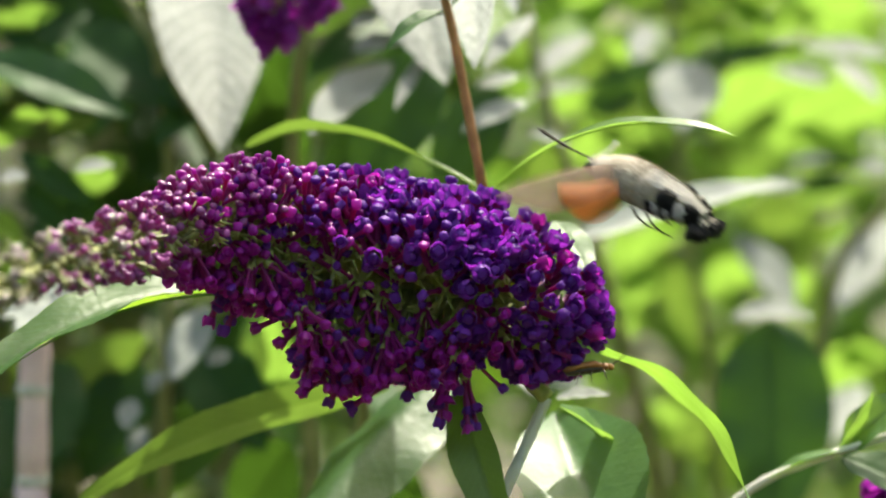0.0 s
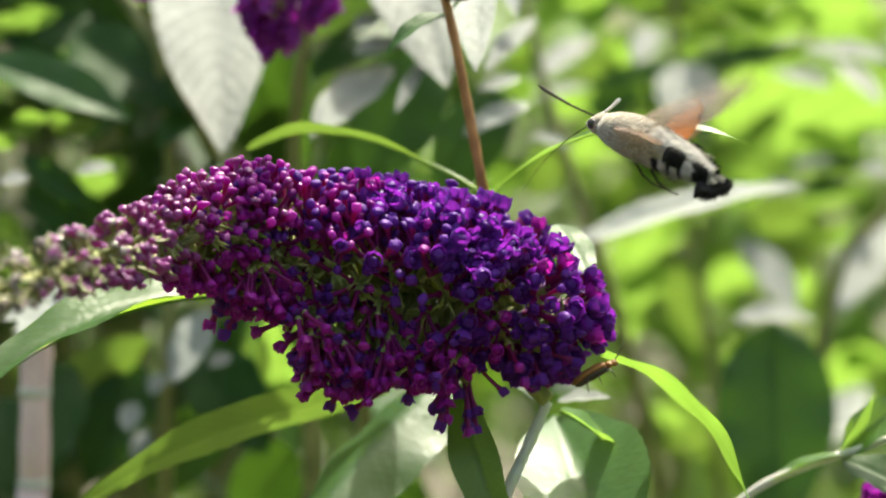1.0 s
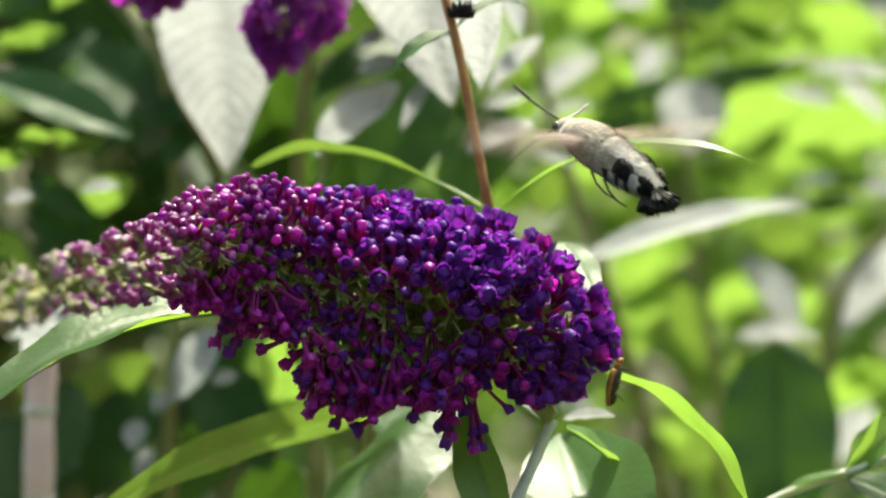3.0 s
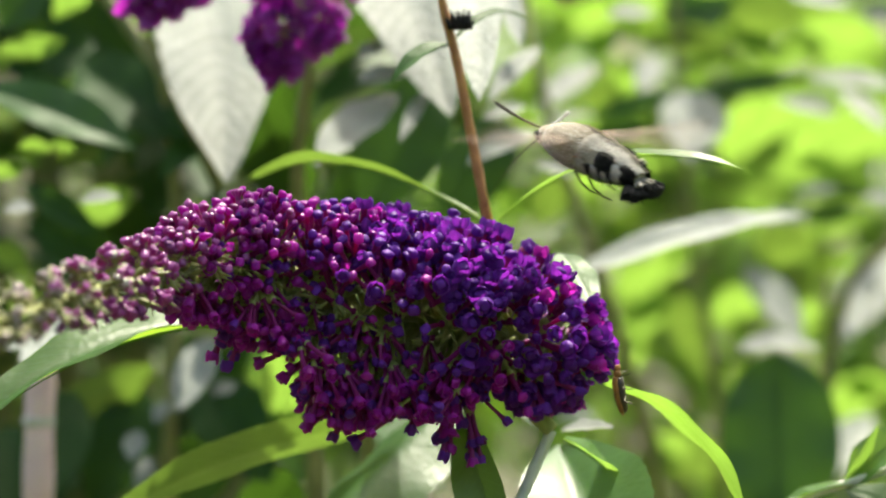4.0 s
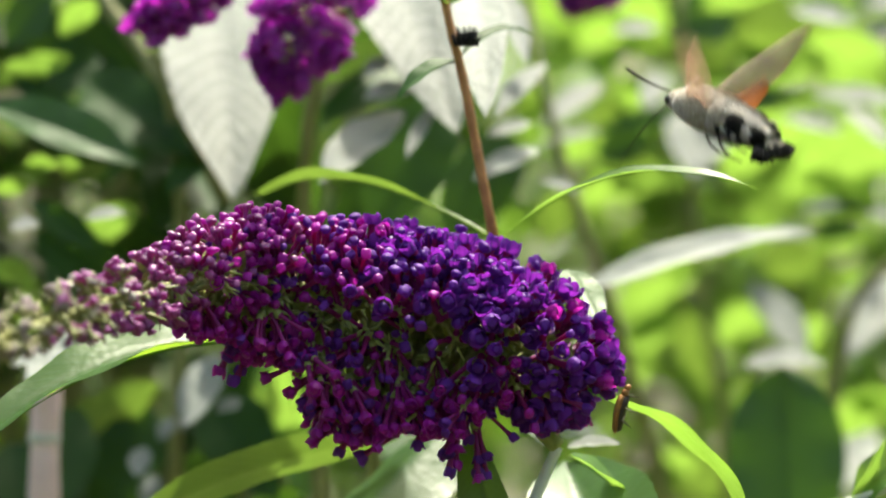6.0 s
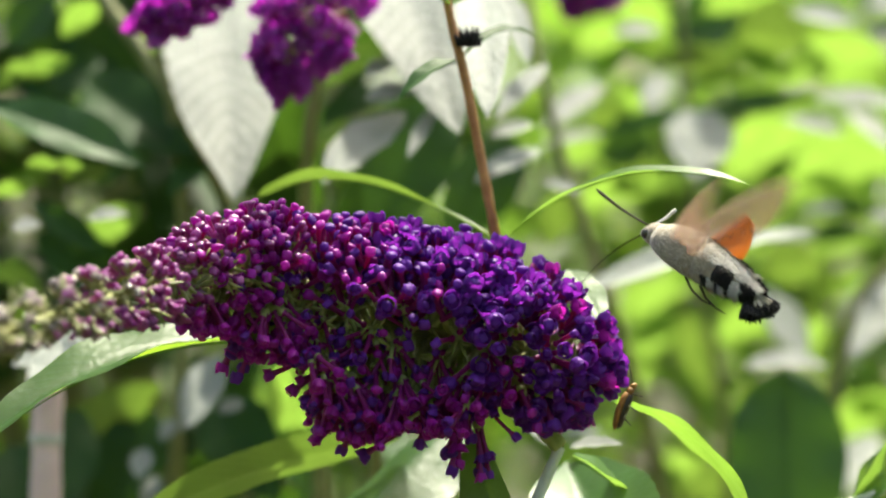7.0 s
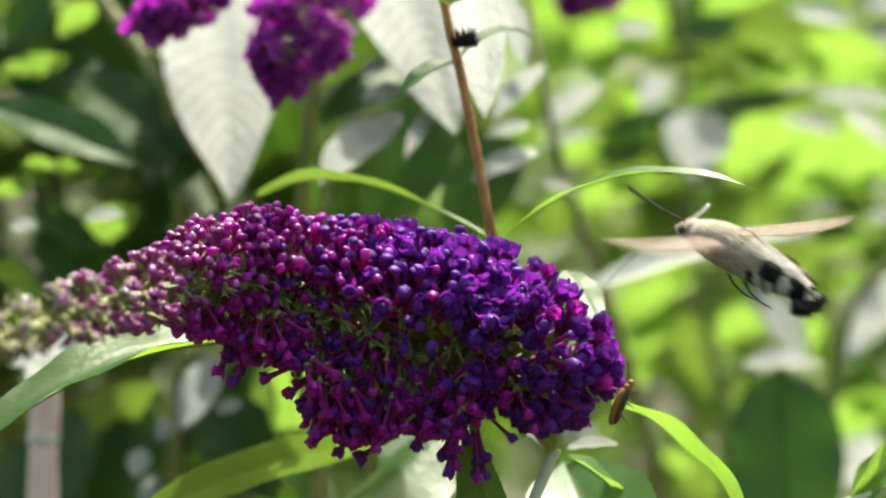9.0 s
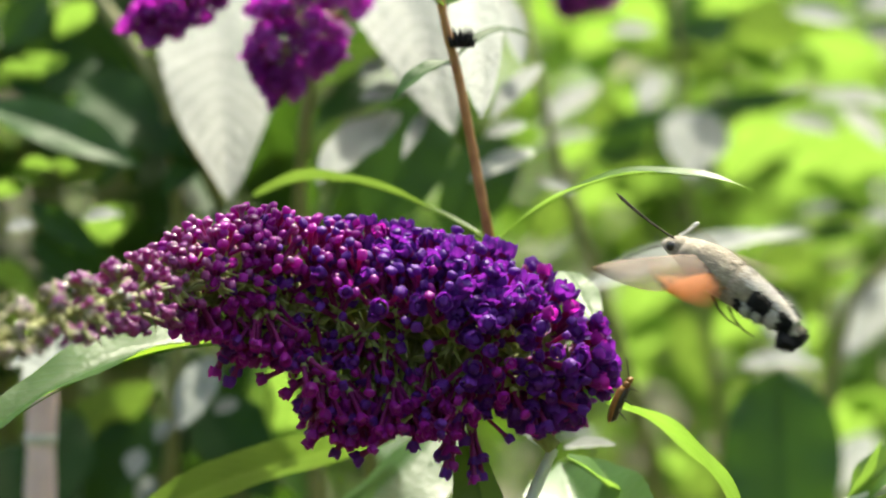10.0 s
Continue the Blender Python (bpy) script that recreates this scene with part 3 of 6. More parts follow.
    for i, (a, b, wide) in enumerate(hang):
        ln = (b - a).length
        me = floret_mesh("floret", ln, rnd.uniform(0.0013, 0.0017), wide, red if i in (8, 15) or i % 3 == 1 else violet, 8, int(ln * 1e6))
        ob = new("floret", me)
        ob.parent = e
        ob.matrix_basis = inv @ aim(a, b - a, rnd.random() * 6)
    return e


panicle = build_panicle()


# ---------- the branch that bears it ----------
def build_bearing_branch():
    e = thing("butterfly_bush_branch", (0.0270, 0.0000, 1.1271), "pale felted branch with lance-shaped green leaves under the panicle", "branch")
    stalk(e, "stem", [(0.0270, 0.0000, 1.1271), (0.0215, 0.0000, 1.1146), (0.0149, 0.0000, 1.0998), (0.0024, 0.0200, 1.0645), (-0.0134, 0.0500, 0.9940)], 0.0014, 0.002, M_STEM_PALE, n=30)
    stalk(e, "stem", [(-0.0134, 0.0500, 0.9940), (-0.0300, 0.1200, 0.6500), (-0.0350, 0.3000, -0.0200)], 0.002, 0.006, M_STEM_GREEN, n=20)
    leaf(e, (0.0310, 0.0500, 1.1175), (0.0451, -0.0200, 1.0856), 0.0350, (-0.22, -0.54, 0.80), M_LEAF, arch=0.05, fold=0.45, wave=0.02, widest=0.55)
    leaf(e, (0.0297, 0.0050, 1.1421), (0.0784, -0.0100, 1.1020), 0.0190, (0.40, 0.30, 0.86), M_LEAF, arch=0.15, fold=0.1, widest=0.62, rib=False)
    leaf(e, (0.0041, 0.0040, 1.1289), (0.0181, -0.0150, 1.0883), 0.0135, (-0.45, -0.85, 0.25), M_LEAF_OLIVE, arch=0.05, fold=0.35)
    leaf(e, (0.0018, 0.0720, 1.1289), (-0.0431, 0.0200, 1.0829), 0.0310, (-0.30, -0.49, 0.80), M_LEAF, arch=0.04, fold=-0.45)
    # two small leaves with sun glare painted as a pale colour
    leaf(e, (0.0148, 0.0700, 1.1315), (0.0298, 0.0600, 1.1188), 0.0070, (0.0, -0.6, 0.8), M_LEAF_GLARE, arch=0.05, fold=0.2)
    leaf(e, (0.0318, 0.0500, 1.1215), (0.0461, 0.0400, 1.1234), 0.0057, (0.0, -0.5, 0.85), M_LEAF_GLARE, arch=0.05, fold=0.2)
    leaf(e, (0.0308, 0.0120, 1.1235), (0.0517, 0.0300, 1.1013), 0.0117, (0.2, -0.3, 0.9), M_LEAF_SUNLIT, arch=0.08)
    return e


build_bearing_branch()


def build_left_branch():
    e = thing("butterfly_bush_branch", (-0.0354, 0.0500, 1.1287), "side branch with long arched leaves, backlit from above", "branch")
    stalk(e, "stem", [(-0.0228, 0.0900, 1.1330), (-0.0240, 0.1050, 1.0889), (-0.0178, 0.1300, 0.9793)], 0.0016, 0.0026, M_STEM_GREEN, n=20)
    stalk(e, "stem", [(-0.0178, 0.1300, 0.9793), (-0.0250, 0.2000, 0.6000), (-0.0300, 0.3300, -0.0200)], 0.0026, 0.006, M_STEM_GREEN, n=20)
    leaf(e, (-0.0151, 0.0600, 1.1228), (-0.1023, 0.0200, 1.0929), 0.0150, (-0.1, 0.85, 0.6), M_LEAF_OLIVE, arch=0.10, fold=0.15, rib=False)
    leaf(e, (-0.0550, 0.0200, 1.1541), (-0.1210, -0.0300, 1.1291), 0.0249, (0.05, -0.08, 0.97), M_LEAF_SATIN, arch=0.09, fold=0.30)
    leaf(e, (-0.0576, 0.2050, 1.1438), (-0.0489, 0.1850, 1.0883), 0.0306, (-0.1, 0.75, 0.65), M_LEAF_SUNLIT, arch=0.05, rib=False)
    leaf(e, (-0.0278, 0.2050, 1.1264), (-0.0637, 0.1950, 1.1177), 0.0210, (0.1, 0.8, 0.6), M_LEAF_SUNLIT, arch=0.05, rib=False)
    return e


build_left_branch()


def build_tall_stem():
    e = thing("butterfly_bush_shoot", (0.0125, 0.0300, 1.1768), "upright reddish-brown shoot with thin arching leaves", "shoot")
    stalk(e, "stem", [(0.0270, 0.0060, 1.1271), (0.0190, 0.0260, 1.1440), (0.0136, 0.0350, 1.1673), (0.0098, 0.0300, 1.1860), (0.0063, 0.0300, 1.2043), (0.0024, 0.0300, 1.2241), (-0.0020, 0.0300, 1.2424), (-0.0048, 0.0350, 1.2642), (-0.0096, 0.0500, 1.3123)], 0.0016, 0.0011, M_STEM_RED, n=40)
    leaf(e, (0.0113, 0.0300, 1.1798), (-0.0580, 0.0750, 1.1906), 0.0120, (0.05, 0.28, 1), M_LEAF_OLIVE, arch=0.125, skew=0.22, fold=0.15, widest=0.5)
    leaf(e, (0.0125, 0.0300, 1.1801), (0.0786, 0.0000, 1.1940), 0.0088, (-0.05, -0.20, 1), M_LEAF_SUNLIT, arch=0.15, skew=0.03, fold=0.15, widest=0.5)
    leaf(e, (0.0008, 0.0300, 1.2284), (-0.0152, 0.0200, 1.2175), 0.0061, (-0.35, -0.60, 0.6), M_LEAF_DEEP, arch=0.12, fold=0.3)
    leaf(e, (0.0021, 0.0300, 1.2302), (0.0229, 0.0600, 1.2360), 0.0040, (0.1, -0.3, 0.95), M_LEAF_SHADED, arch=0.13, fold=0.3)
    leaf(e, (-0.0020, 0.0300, 1.2436), (-0.0167, 0.0200, 1.2508), 0.0092, (-0.2, -0.6, 0.8), M_LEAF, arch=0.1)
    leaf(e, (-0.0009, 0.0300, 1.2439), (0.0122, 0.0400, 1.2554), 0.0092, (0.2, -0.6, 0.8), M_LEAF, arch=0.1)
    # leaf added above the view only to drop a shadow band on the panicle
    leaf(e, (-0.0269, 0.0949, 1.3040), (-0.0266, -0.0082, 1.2980), 0.0110, (0.0, 0.1, 1), M_LEAF, arch=0.05, fold=0.15)
    # dry calyx cup with teeth
    bm = bmesh.new()
    c = Vector((0.0034, 0.0280, 1.2344)) - e.location
    for k in range(26):
        a = k * 2.4
        r = 0.0034 * math.sqrt((k + 0.5) / 26)
        root = c + Vector((r * math.cos(a) * 0.8, r * math.sin(a) * 0.8, -0.002))
        tube(bm, [root, root + Vector((r * math.cos(a) * 0.5, r * math.sin(a) * 0.5, 0.0040 + 0.0012 * math.sin(k * 1.7)))], [0.0008, 0.00012], 5)
    part("dry_calyx", bm, M_FUR_BLACK, e, "dark dry toothed seed cup")
    return e


build_tall_stem()


# ---------- shrubs behind ----------
# a blade whose pale colour imitates the sun's glare
def pale(e, a, b, w, face=(0, -0.62, 0.78), **kw):
    return leaf(e, a, b, w, face, M_LEAF_GLARE, **kw)


def build_shrub_left():
    e = thing("butterfly_bush_shrub", (-0.0872, 0.2000, 1.1057), "shrub with shade coloured in as dark green leaves and sun glare as pale ones", "shrub")
    stalk(e, "stem", [(-0.0992, 0.2500, 0.9560), (-0.0950, 0.2000, 1.0863), (-0.0925, 0.2000, 1.1824), (-0.1016, 0.2000, 1.2585)], 0.003, 0.0018, M_STEM_GREEN, n=24)
    stalk(e, "stem", [(-0.0992, 0.2500, 0.9560), (-0.0900, 0.2900, 0.5500), (-0.0600, 0.3600, -0.0200)], 0.003, 0.007, M_STEM_GREEN, n=20)
    stalk(e, "stem", [(-0.0433, 0.2000, 0.9891), (-0.0457, 0.1800, 1.1267), (-0.0480, 0.1600, 1.2014), (-0.0329, 0.1500, 1.2906)], 0.003, 0.0018, M_STEM_GREEN, n=24)
    stalk(e, "stem", [(-0.0433, 0.2000, 0.9891), (-0.0450, 0.2600, 0.5500), (-0.0400, 0.3500, -0.0200)], 0.003, 0.007, M_STEM_GREEN, n=20)
    # large hanging leaves, the sun glare put into their pale colour
    leaf(e, (-0.0895, 0.2700, 1.2818), (-0.0690, 0.1300, 1.1891), 0.0400, (0.10, -0.60, 0.80), M_LEAF_GLARE, arch=0.04, fold=0.14, widest=0.52, label="broad leaf hanging tip down, sun glare coloured in as pale grey-green")
    leaf(e, (-0.0322, 0.2400, 1.2971), (0.0012, 0.1200, 1.2091), 0.0401, (-0.05, -0.60, 0.80), M_LEAF_GLARE, arch=0.04, fold=0.14, widest=0.46, label="broad leaf hanging tip down, sun glare coloured in as pale grey-green")
    stalk(e, "stem", [(-0.1296, 0.2100, 1.2689), (-0.1081, 0.2000, 1.2414), (-0.0890, 0.1900, 1.2136), (-0.0738, 0.2100, 1.1762)], 0.0028, 0.0022, M_STEM_GREEN, n=20)
    # sunlit and shaded blades deeper in, glare, sun and shade put into the colours
    leaf(e, (-0.1549, 0.1786, 1.2200), (-0.0999, 0.1626, 1.1995), 0.0175, (0.00, -0.75, 0.60), M_LEAF_DEEP, arch=0.06, nu=20, nv=8, widest=0.5)
    leaf(e, (-0.1375, 0.2287, 1.2448), (-0.1233, 0.2127, 1.2565), 0.0108, (0.10, 0.62, 0.72), M_LEAF_SUNLIT, arch=0.04, nu=14, nv=6, widest=0.5)
    leaf(e, (-0.1624, 0.2244, 1.2260), (-0.1301, 0.2064, 1.2370), 0.0121, (0.10, 0.62, 0.72), M_LEAF_SUNLIT, arch=0.04, nu=14, nv=6, widest=0.5)
    leaf(e, (-0.1543, 0.2178, 1.2404), (-0.1396, 0.2238, 1.2602), 0.0157, (0.05, -0.90, 0.25), M_LEAF_SHADED, arch=0.04, nu=14, nv=6, widest=0.5)
    leaf(e, (-0.1411, 0.1736, 1.2004), (-0.1298, 0.1726, 1.1995), 0.0074, (0.10, 0.62, 0.72), M_LEAF_SUNLIT, arch=0.04, nu=14, nv=6, widest=0.5)
    leaf(e, (-0.1323, 0.1825, 1.2014), (-0.1240, 0.1835, 1.1995), 0.0071, (0.10, 0.62, 0.72), M_LEAF_SUNLIT, arch=0.04, nu=14, nv=6, widest=0.5)
    leaf(e, (-0.1317, 0.1965, 1.1938), (-0.1157, 0.1915, 1.1995), 0.0076, (0.10, 0.80, 0.40), M_LEAF_OLIVE, arch=0.04, nu=14, nv=6, widest=0.5)
    leaf(e, (-0.1531, 0.1783, 1.1902), (-0.1390, 0.1723, 1.1930), 0.0078, (0.10, 0.62, 0.72), M_LEAF_SUNLIT, arch=0.04, nu=14, nv=6, widest=0.5)
    pale(e, (-0.1394, 0.1373, 1.1804), (-0.1303, 0.1393, 1.1815), 0.0074, (0.00, -0.52, 0.85), arch=0.03, nu=14, nv=6, widest=0.5)
    leaf(e, (-0.1281, 0.2099, 1.1704), (-0.1057, 0.1869, 1.1873), 0.0143, (0.10, 0.62, 0.72), M_LEAF_SUNLIT, arch=0.04, nu=14, nv=6, widest=0.5)
    pale(e, (-0.1156, 0.1359, 1.1833), (-0.1029, 0.1389, 1.1850), 0.0074, (0.00, -0.52, 0.85), arch=0.03, nu=14, nv=6, widest=0.5)
    leaf(e, (-0.1420, 0.1898, 1.1882), (-0.1171, 0.1868, 1.1712), 0.0103, (0.05, -0.90, 0.25), M_LEAF_SHADED, arch=0.04, nu=14, nv=6, widest=0.5)
    leaf(e, (-0.1631, 0.2206, 1.1642), (-0.1461, 0.2246, 1.1581), 0.0157, (0.10, 0.62, 0.72), M_LEAF_SUNLIT, arch=0.04, nu=14, nv=6, widest=0.5)
    leaf(e, (-0.0963, 0.1871, 1.1901), (-0.0806, 0.2001, 1.2062), 0.0105, (0.00, -0.75, 0.60), M_LEAF_DEEP, arch=0.06, nu=20, nv=8, widest=0.5)
    leaf(e, (-0.0497, 0.1962, 1.2251), (-0.0206, 0.1732, 1.2411), 0.0117, (0.10, 0.62, 0.72), M_LEAF_SUNLIT, arch=0.04, nu=14, nv=6, widest=0.5)
    pale(e, (-0.0411, 0.1226, 1.1944), (-0.0163, 0.1606, 1.2177), 0.0164, (0.00, -0.52, 0.85), arch=0.03, nu=14, nv=6, widest=0.5)
    pale(e, (-0.0288, 0.1446, 1.2210), (-0.0119, 0.1496, 1.2243), 0.0104, (0.00, -0.52, 0.85), arch=0.03, nu=14, nv=6, widest=0.5)
    pale(e, (-0.0291, 0.1519, 1.2292), (-0.0202, 0.1579, 1.2331), 0.0072, (0.08, -0.64, 0.76), arch=0.03, nu=14, nv=6, widest=0.5)
    pale(e, (-0.0149, 0.1192, 1.2022), (-0.0056, 0.1412, 1.2200), 0.0049, (0.08, -0.64, 0.76), arch=0.03, nu=14, nv=6, widest=0.5)
    pale(e, (0.0059, 0.1331, 1.2627), (0.0090, 0.0521, 1.2131), 0.0157, (0.00, -0.52, 0.85), arch=0.03, nu=14, nv=6, widest=0.5)
    pale(e, (0.0060, 0.1446, 1.1951), (0.0280, 0.1616, 1.2054), 0.0105, (0.00, -0.52, 0.85), arch=0.03, nu=14, nv=6, widest=0.5)
    pale(e, (0.0126, 0.1413, 1.2147), (0.0302, 0.1723, 1.2336), 0.0082, (0.00, -0.52, 0.85), arch=0.03, nu=14, nv=6, widest=0.5)
    pale(e, (0.0106, 0.1566, 1.2095), (0.0253, 0.1636, 1.2138), 0.0069, (0.08, -0.64, 0.76), arch=0.03, nu=14, nv=6, widest=0.5)
    pale(e, (0.0147, 0.1881, 1.2615), (0.0232, 0.1541, 1.2320), 0.0088, (0.08, -0.64, 0.76), arch=0.03, nu=14, nv=6, widest=0.5)
    pale(e, (0.0289, 0.1864, 1.1948), (0.0419, 0.1834, 1.1911), 0.0056, (0.08, -0.64, 0.76), arch=0.03, nu=14, nv=6, widest=0.5)
    pale(e, (-0.1357, 0.1153, 1.1392), (-0.1127, 0.1233, 1.1438), 0.0121, (0.00, -0.52, 0.85), arch=0.03, nu=14, nv=6, widest=0.5)
    pale(e, (-0.1254, 0.0946, 1.1299), (-0.1156, 0.1256, 1.1489), 0.0154, (0.00, -0.52, 0.85), arch=0.03, nu=14, nv=6, widest=0.5)
    pale(e, (-0.0867, 0.1483, 1.1158), (-0.0776, 0.1763, 1.1381), 0.0132, (0.08, -0.64, 0.76), arch=0.03, nu=14, nv=6, widest=0.5)
    pale(e, (-0.1034, 0.1627, 1.0986), (-0.1022, 0.1737, 1.1075), 0.0077, (0.08, -0.64, 0.76), arch=0.03, nu=14, nv=6, widest=0.5)
    pale(e, (-0.1028, 0.1751, 1.0877), (-0.0994, 0.1861, 1.0966), 0.0071, (0.08, -0.64, 0.76), arch=0.03, nu=14, nv=6, widest=0.5)
    pale(e, (-0.0967, 0.1715, 1.1096), (-0.0929, 0.1795, 1.1163), 0.0059, (0.08, -0.64, 0.76), arch=0.03, nu=14, nv=6, widest=0.5)
    pale(e, (-0.0765, 0.1610, 1.1200), (-0.0693, 0.1660, 1.1237), 0.0066, (0.08, -0.64, 0.76), arch=0.03, nu=14, nv=6, widest=0.5)
    leaf(e, (-0.1479, 0.2453, 1.0943), (-0.1028, 0.2243, 1.1245), 0.0180, (0.10, 0.80, 0.40), M_LEAF_OLIVE, arch=0.04, nu=14, nv=6, widest=0.5)
    leaf(e, (-0.1157, 0.2495, 1.1933), (-0.0980, 0.2555, 1.2116), 0.0142, (0.05, -0.90, 0.25), M_LEAF_SHADED, arch=0.04, nu=14, nv=6, widest=0.5)
    leaf(e, (-0.0575, 0.1956, 1.1031), (-0.0493, 0.1506, 1.1409), 0.0177, (0.10, 0.62, 0.72), M_LEAF_SUNLIT, arch=0.04, nu=14, nv=6, widest=0.5)
    leaf(e, (-0.0022, 0.2159, 1.2267), (-0.0290, 0.1999, 1.1756), 0.0287, (0.05, -0.90, 0.25), M_LEAF_DEEP, arch=0.04, nu=14, nv=6, widest=0.5)
    leaf(e, (0.0105, 0.2209, 1.2092), (-0.0022, 0.2099, 1.1724), 0.0165, (0.05, -0.90, 0.25), M_LEAF_DEEP, arch=0.04, nu=14, nv=6, widest=0.5)
    # dark leaves, the shade put into their colour
    leaf(e, (-0.0051, 0.3000, 1.2315), (-0.0304, 0.2900, 1.1827), 0.0294, (0.30, -0.9, 0.15), M_LEAF_SHADED, arch=0.04, nu=14, nv=6)
    leaf(e, (-0.0201, 0.3000, 1.1953), (-0.0474, 0.2900, 1.1742), 0.0235, (0.10, -0.9, 0.25), M_LEAF_SHADED, arch=0.04, nu=14, nv=6)
    leaf(e, (0.0205, 0.3000, 1.2123), (0.0097, 0.2900, 1.1742), 0.0215, (-0.10, -0.9, 0.35), M_LEAF_SHADED, arch=0.04, nu=14, nv=6)
    leaf(e, (-0.1495, 0.2000, 1.2215), (-0.1150, 0.2500, 1.2026), 0.0215, (-0.30, -0.9, 0.15), M_LEAF_SHADED, arch=0.04, nu=14, nv=6)
    leaf(e, (-0.1276, 0.2200, 1.2288), (-0.0856, 0.1900, 1.2015), 0.0274, (0.30, -0.9, 0.25), M_LEAF_SHADED, arch=0.04, nu=14, nv=6)
    leaf(e, (-0.0907, 0.2400, 1.2096), (-0.1033, 0.2100, 1.1764), 0.0254, (0.10, -0.9, 0.35), M_LEAF_SHADED, arch=0.04, nu=14, nv=6)
    leaf(e, (-0.0637, 0.2000, 1.2168), (-0.0523, 0.2300, 1.1759), 0.0254, (-0.10, -0.9, 0.15), M_LEAF_SHADED, arch=0.04, nu=14, nv=6)
    leaf(e, (-0.0515, 0.2200, 1.2347), (-0.0635, 0.2500, 1.1875), 0.0294, (-0.30, -0.9, 0.25), M_LEAF_SHADED, arch=0.04, nu=14, nv=6)
    leaf(e, (-0.0967, 0.2400, 1.2016), (-0.0763, 0.1900, 1.1770), 0.0215, (0.30, -0.9, 0.35), M_LEAF_SHADED, arch=0.04, nu=14, nv=6)
    leaf(e, (-0.1422, 0.2000, 1.1767), (-0.1073, 0.2100, 1.1571), 0.0176, (0.10, -0.9, 0.15), M_LEAF_SHADED, arch=0.04, nu=14, nv=6)
    leaf(e, (-0.1529, 0.2200, 1.2288), (-0.1231, 0.2300, 1.2370), 0.0235, (-0.10, -0.9, 0.25), M_LEAF_SHADED, arch=0.04, nu=14, nv=6)
    leaf(e, (-0.1066, 0.2400, 1.2295), (-0.1282, 0.2500, 1.1915), 0.0274, (-0.30, -0.9, 0.35), M_LEAF_SHADED, arch=0.04, nu=14, nv=6)
    leaf(e, (-0.0833, 0.2000, 1.1211), (-0.0597, 0.1900, 1.0877), 0.0274, (0.30, -0.9, 0.15), M_LEAF_SHADED, arch=0.04, nu=14, nv=6)
    leaf(e, (-0.0616, 0.2200, 1.1310), (-0.0882, 0.2100, 1.0987), 0.0254, (0.10, -0.9, 0.25), M_LEAF_SHADED, arch=0.04, nu=14, nv=6)
    leaf(e, (-0.1073, 0.2400, 1.1133), (-0.1263, 0.2300, 1.0703), 0.0254, (-0.10, -0.9, 0.35), M_LEAF_SHADED, arch=0.04, nu=14, nv=6)
    leaf(e, (-0.0661, 0.2000, 1.1057), (-0.1068, 0.2500, 1.0653), 0.0235, (-0.30, -0.9, 0.15), M_LEAF_SHADED, arch=0.04, nu=14, nv=6)
    leaf(e, (-0.1304, 0.2200, 1.1153), (-0.1434, 0.1900, 1.0762), 0.0235, (0.30, -0.9, 0.25), M_LEAF_SHADED, arch=0.04, nu=14, nv=6)
    leaf(e, (-0.1576, 0.2400, 1.1012), (-0.1410, 0.2100, 1.0654), 0.0274, (0.10, -0.9, 0.35), M_LEAF_SHADED, arch=0.04, nu=14, nv=6)
    leaf(e, (-0.0507, 0.2000, 1.0902), (-0.0726, 0.2300, 1.0543), 0.0254, (-0.10, -0.9, 0.15), M_LEAF_SHADED, arch=0.04, nu=14, nv=6)
    leaf(e, (-0.0323, 0.2200, 1.0837), (-0.0049, 0.2500, 1.0530), 0.0235, (-0.30, -0.9, 0.25), M_LEAF_SHADED, arch=0.04, nu=14, nv=6)
    leaf(e, (-0.1523, 0.2400, 1.2494), (-0.1057, 0.2500, 1.2278), 0.0254, (0.10, -0.9, 0.25), M_LEAF_SHADED, arch=0.04, nu=14, nv=6)
    return e


def shoot(base, top, pairs, size, mats, rnd, label, droop=0.5, face_bias=(0, 0, 1)):
    """A leafy shoot: stem and crossed pairs of leaves."""
    base, top = Vector(base), Vector(top)
    e = thing("butterfly_bush_shoot", base, label, "shoot", group="shoots of the shrub")
    side = Vector((rnd.uniform(-1, 1), rnd.uniform(-1, 1), 0)) * 0.03
    mid = (base + top) / 2 + side
    stalk(e, "stem", [base, mid, top], 0.0024, 0.0010, M_STEM_GREEN, n=12, seg=6)
    foot = Vector((base.x * 0.8, base.y + 0.30, -0.02))
    stalk(e, "stem", [foot, foot.lerp(base, 0.55) + Vector((0, 0.06, 0.05)), base], 0.0050, 0.0024, M_STEM_GREEN, n=10, seg=6)
    up = (top - base).normalized()
    turn = rnd.random() * 3
    for i in range(pairs):
        t = 0.25 + 0.75 * (i + 0.5) / pairs
        at = bezier(base, mid * 2 - (base + top) / 2, top, t)
        for h in (0, math.pi):
            a = turn + i * math.pi / 2 + h + rnd.uniform(-0.3, 0.3)
            out = Vector((math.cos(a), math.sin(a), 0))
            ln = size * rnd.uniform(0.7, 1.15) * (1.1 - 0.35 * t)
            way = (out + Vector((0, 0, rnd.uniform(-droop, 0.35)))).normalized()
            face = (Vector(face_bias) * 1.0 + out * -0.2 + Vector((rnd.uniform(-.35, .35), rnd.uniform(-.35, .35), 0)))
            leaf(e, at, at + way * ln, ln * rnd.uniform(0.24, 0.32), face, rnd.choice(mats), arch=rnd.uniform(0.05, 0.14), fold=rnd.uniform(0.1, 0.35), nu=14, nv=4)
    return e


build_shrub_left()


